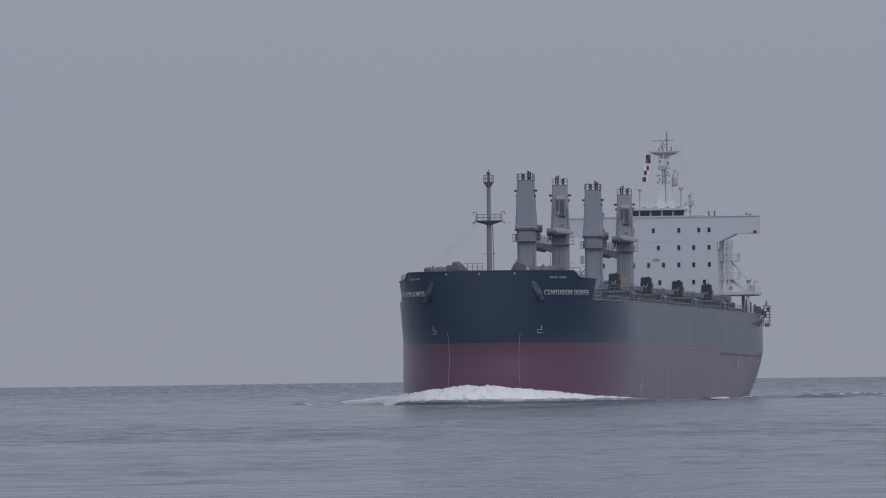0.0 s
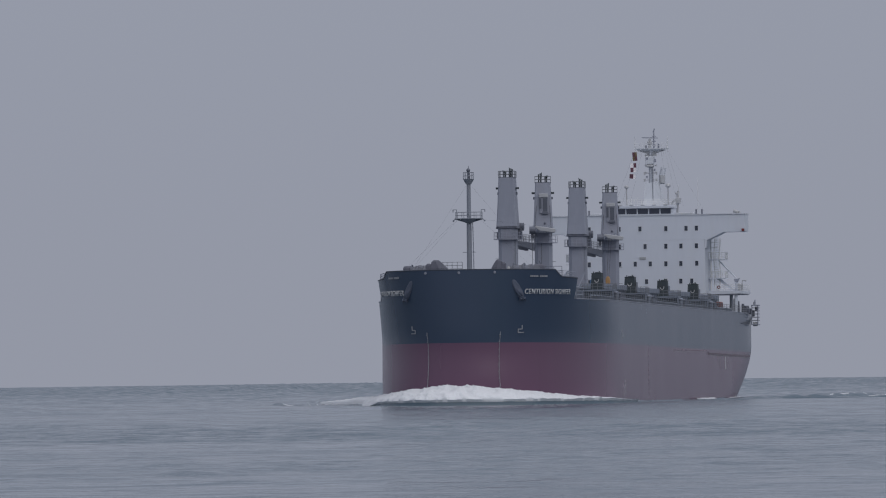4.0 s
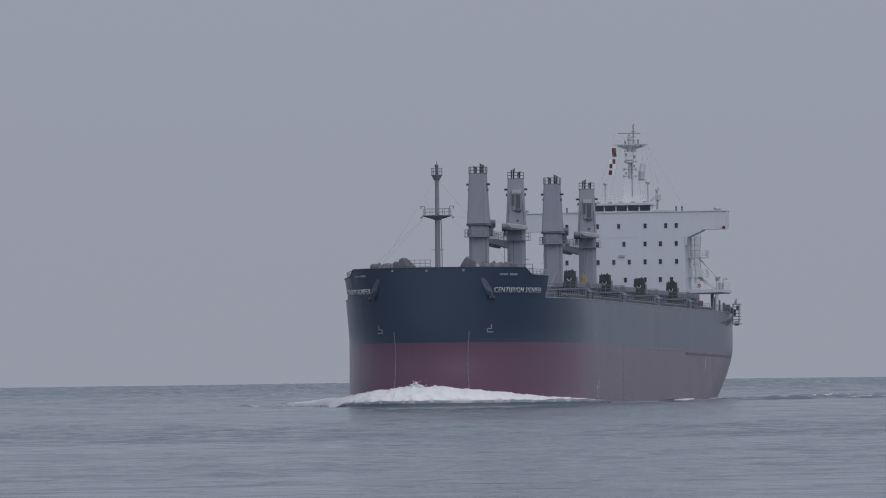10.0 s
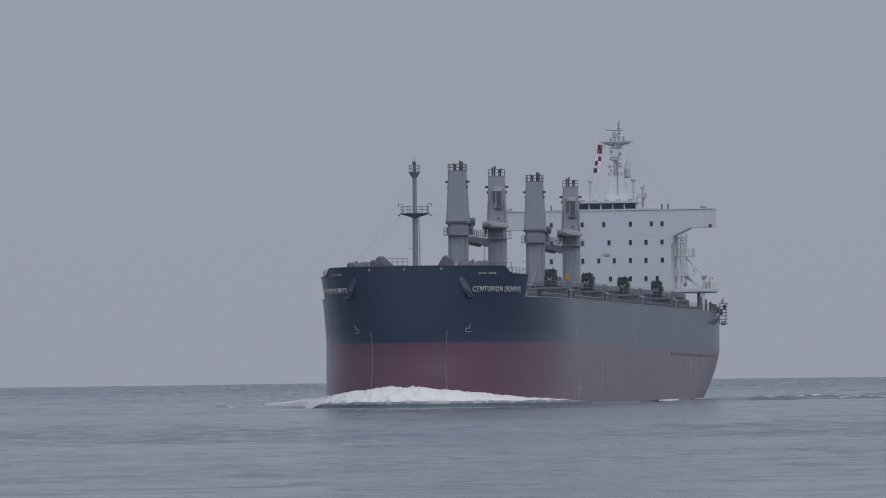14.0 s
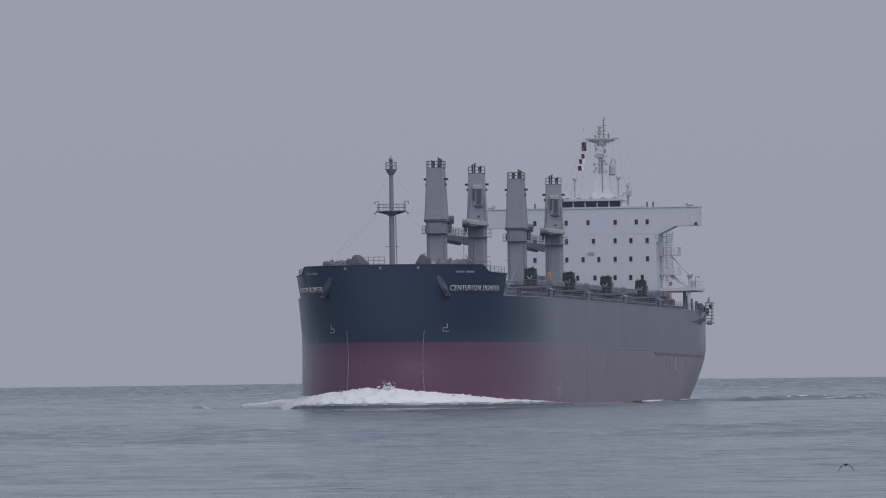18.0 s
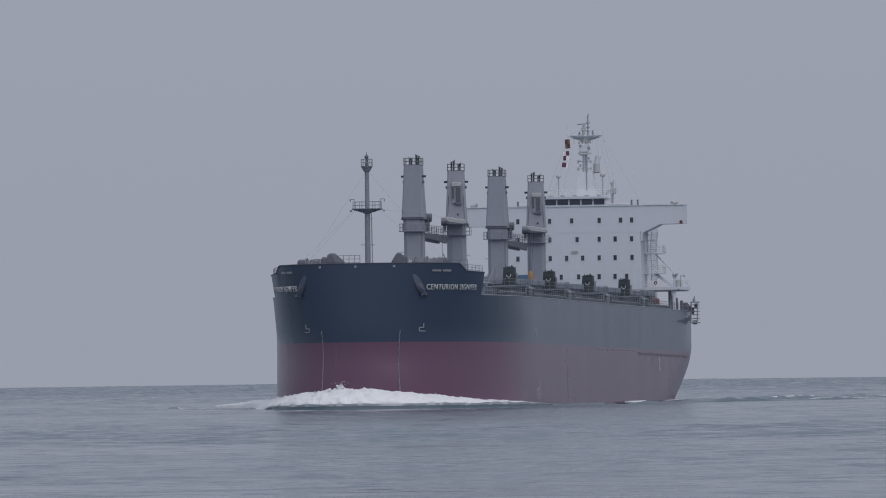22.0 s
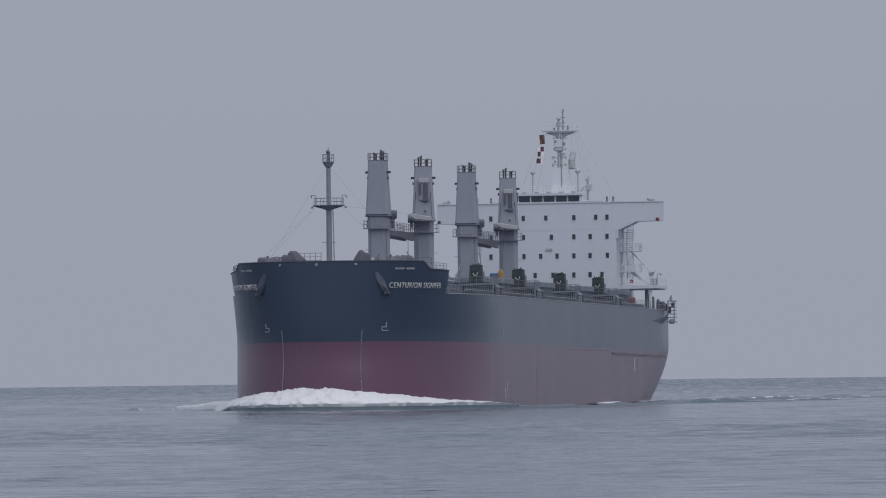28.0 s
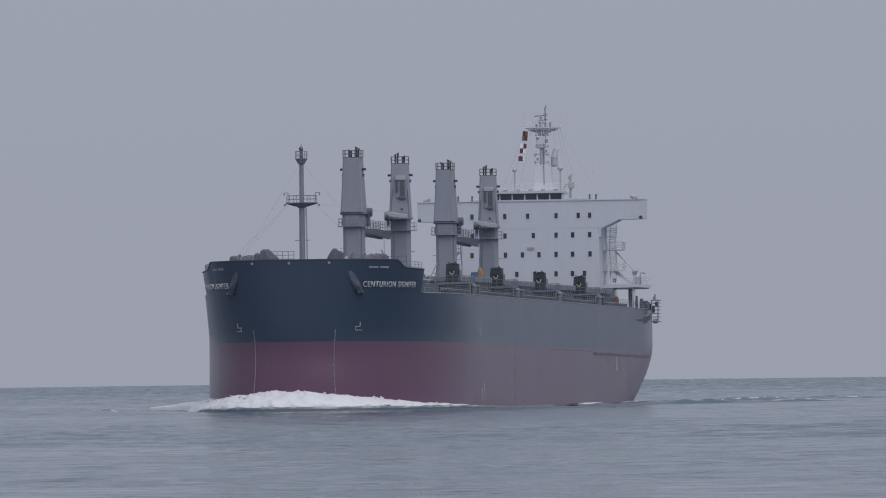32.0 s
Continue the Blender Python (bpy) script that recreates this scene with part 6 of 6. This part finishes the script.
def build_wake():
    for side in (1, -1):
        for k, (u0, v0, u1, v1, h, wide) in enumerate(((36, 18.5, -60, 46, 0.45, 3.6), (88, 21.0, 20, 50, 0.5, 3.2), (0, 17.0, -90, 40, 0.4, 4.5))):
            bm = bmesh.new()
            rows = []
            for i in range(71):
                f = i / 70
                c = Vector((u0 + (u1 - u0) * f, side * (v0 + (v1 - v0) * f), 0))
                d = Vector((0.28, side * 0.96, 0))
                hh = h * math.sin(math.pi * min(1, f * 1.05 + 0.02)) ** 0.6 * (0.75 + 0.35 * math.sin(f * 17 + k))
                row = []
                for j in range(9):
                    q = (j / 8 - 0.5)
                    p = c + d * (q * wide)
                    row.append(bm.verts.new((p.x, p.y, hh * math.cos(math.pi * q) ** 2 * (1 + 0.6 * lump(p.x, p.y, k, 0.25)) + 0.12 * lump(p.x, p.y, k, 0.7) - 0.3 * (j in (0, 8)))))
                rows.append(row)
            for a, b in zip(rows, rows[1:]):
                for j in range(8):
                    bm.faces.new((a[j], a[j + 1], b[j + 1], b[j]))
            part("wake_wave", bm, WATER, wake, "low wave crest", True)
        rnd = random.Random(31 + side)
        bm = bmesh.new()
        for k, (u0, v0, u1, v1, h, f0, f1) in enumerate(((36, 18.5, -60, 46, 0.40, 0.22, 0.9), (88, 21.0, 20, 50, 0.46, 0.3, 0.95), (72, 16.7, 40, 17.0, 0.16, 0.0, 1.0), (28, 16.6, 6, 15.9, 0.12, 0.0, 1.0))):
            last = None
            n = 220
            for i in range(n + 1):
                f = f0 + (f1 - f0) * i / n
                c = Vector((u0 + (u1 - u0) * f, side * (v0 + (v1 - v0) * f), 0))
                g = lump(c.x, c.y, 3.0 + k, 0.045) + 0.22 * lump(c.x, c.y, 8.0, 0.5)
                over = g - (0.02, 0.0, 0.14, 0.14)[k]
                if over < 0.0:
                    last = None
                    continue
                over = min(over, 0.35)
                wide = 0.04 + 1.2 * over
                rise = h
                if k < 2:
                    rise = (0.45, 0.5)[k] * math.sin(math.pi * min(1, f * 1.05 + 0.02)) ** 0.6 * (0.75 + 0.35 * math.sin(f * 17 + k)) * 0.85
                row = []
                for m in range(7):
                    q = m / 6 - 0.5
                    p = c + Vector((0.28, side * 0.96, 0)) * (q * wide)
                    z = rise + 0.22 * over * math.cos(math.pi * q) * (0.9 + 0.4 * lump(p.x, p.y, 5.0, 2.0) + 0.2 * lump(p.x, p.y, 2.0, 6.0)) if 0 < m < 6 else -0.1
                    row.append(bm.verts.new((p.x, p.y, z)))
                if last:
                    for m in range(6):
                        bm.faces.new((last[m], last[m + 1], row[m + 1], row[m]))
                last = row
        loose = [v for v in bm.verts if not v.link_faces]
        bmesh.ops.delete(bm, geom=loose, context="VERTS")
        tagged(part("wake_foam", bm, FOAM, wake, "thin broken lines of white foam", True), kind="stuff")


build_wake()


# ---- a seabird that flies past, close over the water ----
bird = empty_thing("seabird", "small dark seabird flying low over the water", "flying bird")


def build_bird():
    bm = bmesh.new()
    rings = []
    for x, r, z in ((-0.17, 0.012, 0.012), (-0.12, 0.035, 0.005), (-0.03, 0.055, 0.0), (0.06, 0.052, 0.0), (0.12, 0.032, 0.012), (0.16, 0.028, 0.02), (0.195, 0.022, 0.02), (0.215, 0.008, 0.016)):
        rings.append([(x, r * math.cos(a), z + r * 0.85 * math.sin(a)) for a in [2 * math.pi * i / 10 for i in range(10)]])
    prism(bm, rings)
    body = part("body", bm, BIRD_BLACK, bird, "dark spindle-shaped body", True)
    bm = bmesh.new()
    rod(bm, (0.21, 0, 0.016), (0.26, 0, 0.010), 0.009, 0.002, 6)
    part("bill", bm, BIRD_BLACK, body)
    bm = bmesh.new()
    prism(bm, [[(-0.15, -0.02, 0.01), (-0.15, 0.02, 0.01), (-0.15, 0.02, 0.02), (-0.15, -0.02, 0.02)], [(-0.23, -0.035, 0.01), (-0.23, 0.035, 0.01), (-0.23, 0.035, 0.015), (-0.23, -0.035, 0.015)]])
    part("tail", bm, BIRD_BLACK, body)
    inner, outer = [], []
    for s in (1, -1):
        bm = bmesh.new()
        rings = []
        for k in range(5):
            f = k / 4
            y = s * 0.20 * f
            c, t = 0.085 - 0.010 * f, 0.012 - 0.004 * f
            z = 0.012 * math.sin(math.pi * f / 2)
            rings.append([(0.02 + c, y, z), (0.01, y, z + t), (0.0 - c, y, z), (0.01, y, z - t)])
        prism(bm, rings)
        a = part("wing", bm, BIRD_BLACK, bird, "dark inner wing", at=pose(0.03, s * 0.04, 0.02))
        inner.append((a, s))
        bm = bmesh.new()
        rings = []
        for k in range(5):
            f = k / 4
            y = s * 0.19 * f
            c, t = 0.074 * (1 - 0.75 * f), 0.008 * (1 - 0.6 * f)
            x = -0.05 * f
            rings.append([(0.02 + x + c, y, 0), (0.01 + x, y, t), (x - c, y, 0), (0.01 + x, y, -t)])
        prism(bm, rings)
        b = part("wing_tip", bm, BIRD_BLACK, a, "dark pointed wing tip", at=pose(0, s * 0.195, 0.01))
        outer.append((b, s))
    return inner, outer


wings, tips = build_bird()


# ---- all that moves ----
def motions():
    ship_rows = [(t, pose(x, y, 0, 0, -0.103, h)) for t, x, y, h in SHIP_ROWS]
    flat_rows = [(t, pose(x, y, 0, 0, 0, h)) for t, x, y, h in SHIP_ROWS]
    walk(ship, ship_rows)
    walk(bow_wave, flat_rows)
    walk(wake, [(t, pose(x, y, SEA_LEVEL, 0, 0, h)) for t, x, y, h in SHIP_ROWS])
    walk(water, [(0.0, pose(0, 0, SEA_LEVEL)), (32.0, pose(11.0, -26.0, SEA_LEVEL))])
    # radar scanner: a turn in two and a half seconds
    rows = [(k * 0.4, pose(-12.0, -0.45, 40.45, 0, 0, 20 + 57.6 * k)) for k in range(81)]
    walk(radar, rows)
    for ob, y, z, k in flags:
        rows = []
        for i in range(81):
            t = i * 0.4
            rows.append((t, pose(-11.5, y, z, 6 * math.sin(2.1 * t + k), 0, 14 + 16 * math.sin(3.3 * t + 1.4 * k) + 7 * math.sin(7.1 * t + k))))
        walk(ob, rows)
    # foam lumps well up at the stem, slide aft along the hull and sink
    line = full_line()
    length = [s for p, d, s in line]
    for ob, side, i in clumps:
        rows = []
        life = 4.0 + (i * 37 % 10) * 0.25
        for n in range(65):
            t = n * 0.5
            f = ((t + i * 0.71) / life) % 1.0
            s = side * (0.5 + 30 * f * (0.4 + 0.6 * ((i * 13) % 7) / 6))
            j = min(range(len(line)), key=lambda m: abs(length[m] - s))
            p, d, _ = line[j]
            k = ((i * 29) % 11) / 10
            q = p + d * (0.4 + 0.7 * (foam_reach(s) - 0.9) * k)
            up = foam_height(s) * math.cos(0.7 * k * math.pi / 2) ** 0.8
            z = max(up, 0.35) - 0.22 + 0.28 * math.sin(math.pi * f) - (2.2 if f < 0.10 or f > 0.9 else 0.0)
            rows.append((t, pose(q.x, q.y, z, 0, 0, 40 * f)))
        walk(ob, rows)
    for ob, (s, t0) in zip(jets, SPRAY_AT):
        p, d, _ = line[min(range(len(line)), key=lambda m: abs(length[m] - s))]
        q = p + d * 1.1
        up = foam_height(s) * 0.80
        low, high = pose(q.x, q.y, up - 1.7), pose(q.x, q.y, up + 0.3)
        rows = [(0.0, low)] + ([(t0 - 0.45, low)] if t0 > 0.5 else []) + [(t0, high), (t0 + 0.12, high), (t0 + 0.65, low), (32.0, low)]
        walk(ob, rows)
    # the crest heaves a little
    walk(crest, [(t, pose(0, 0, z)) for t, z in ((0, 0.0), (3, 0.06), (6, 0.14), (9, 0.10), (13, 0.10), (16, -0.02), (19, -0.05), (23, 0.02), (26, 0.0), (28, 0.14), (30, 0.18), (32, -0.12))])
    # the bird: it crosses between the 14th and the 19th second
    path = [(t, pose(x, y, z, 0, -2, 76)) for t, x, y, z in (
        (0.0, -117.03, 74.75, 1.01),
        (14.5, -11.10, 256.00, 0.83),
        (16.5, 3.51, 281.00, 0.81),
        (17.0, 7.09, 287.00, 0.86),
        (17.6, 11.66, 294.00, 0.84),
        (18.0, 14.78, 299.00, 0.81),
        (32.0, 119.95, 467.00, 0.81),
    )]
    walk(bird, path)
    for group, low, high in ((wings, -34, 30), (tips, -30, -14)):
        for ob, s in group:
            place = ob.matrix_basis.translation.copy()
            mid, swing = (low + high) / 2, (high - low) / 2

            def beat(t):
                turn = (t - 17.0) / 0.2 if t < 17.2 else 1 + (t - 17.2) / 0.178
                return Matrix.Translation(place) @ pose(0, 0, 0, s * (mid + swing * math.cos(2 * math.pi * turn)), 0, 0)
            rows = [(0.0, beat(13.6))] + [(k / FPS, beat(k / FPS)) for k in range(408, 560)] + [(32.0, beat(18.7))]
            walk(ob, rows)


motions()
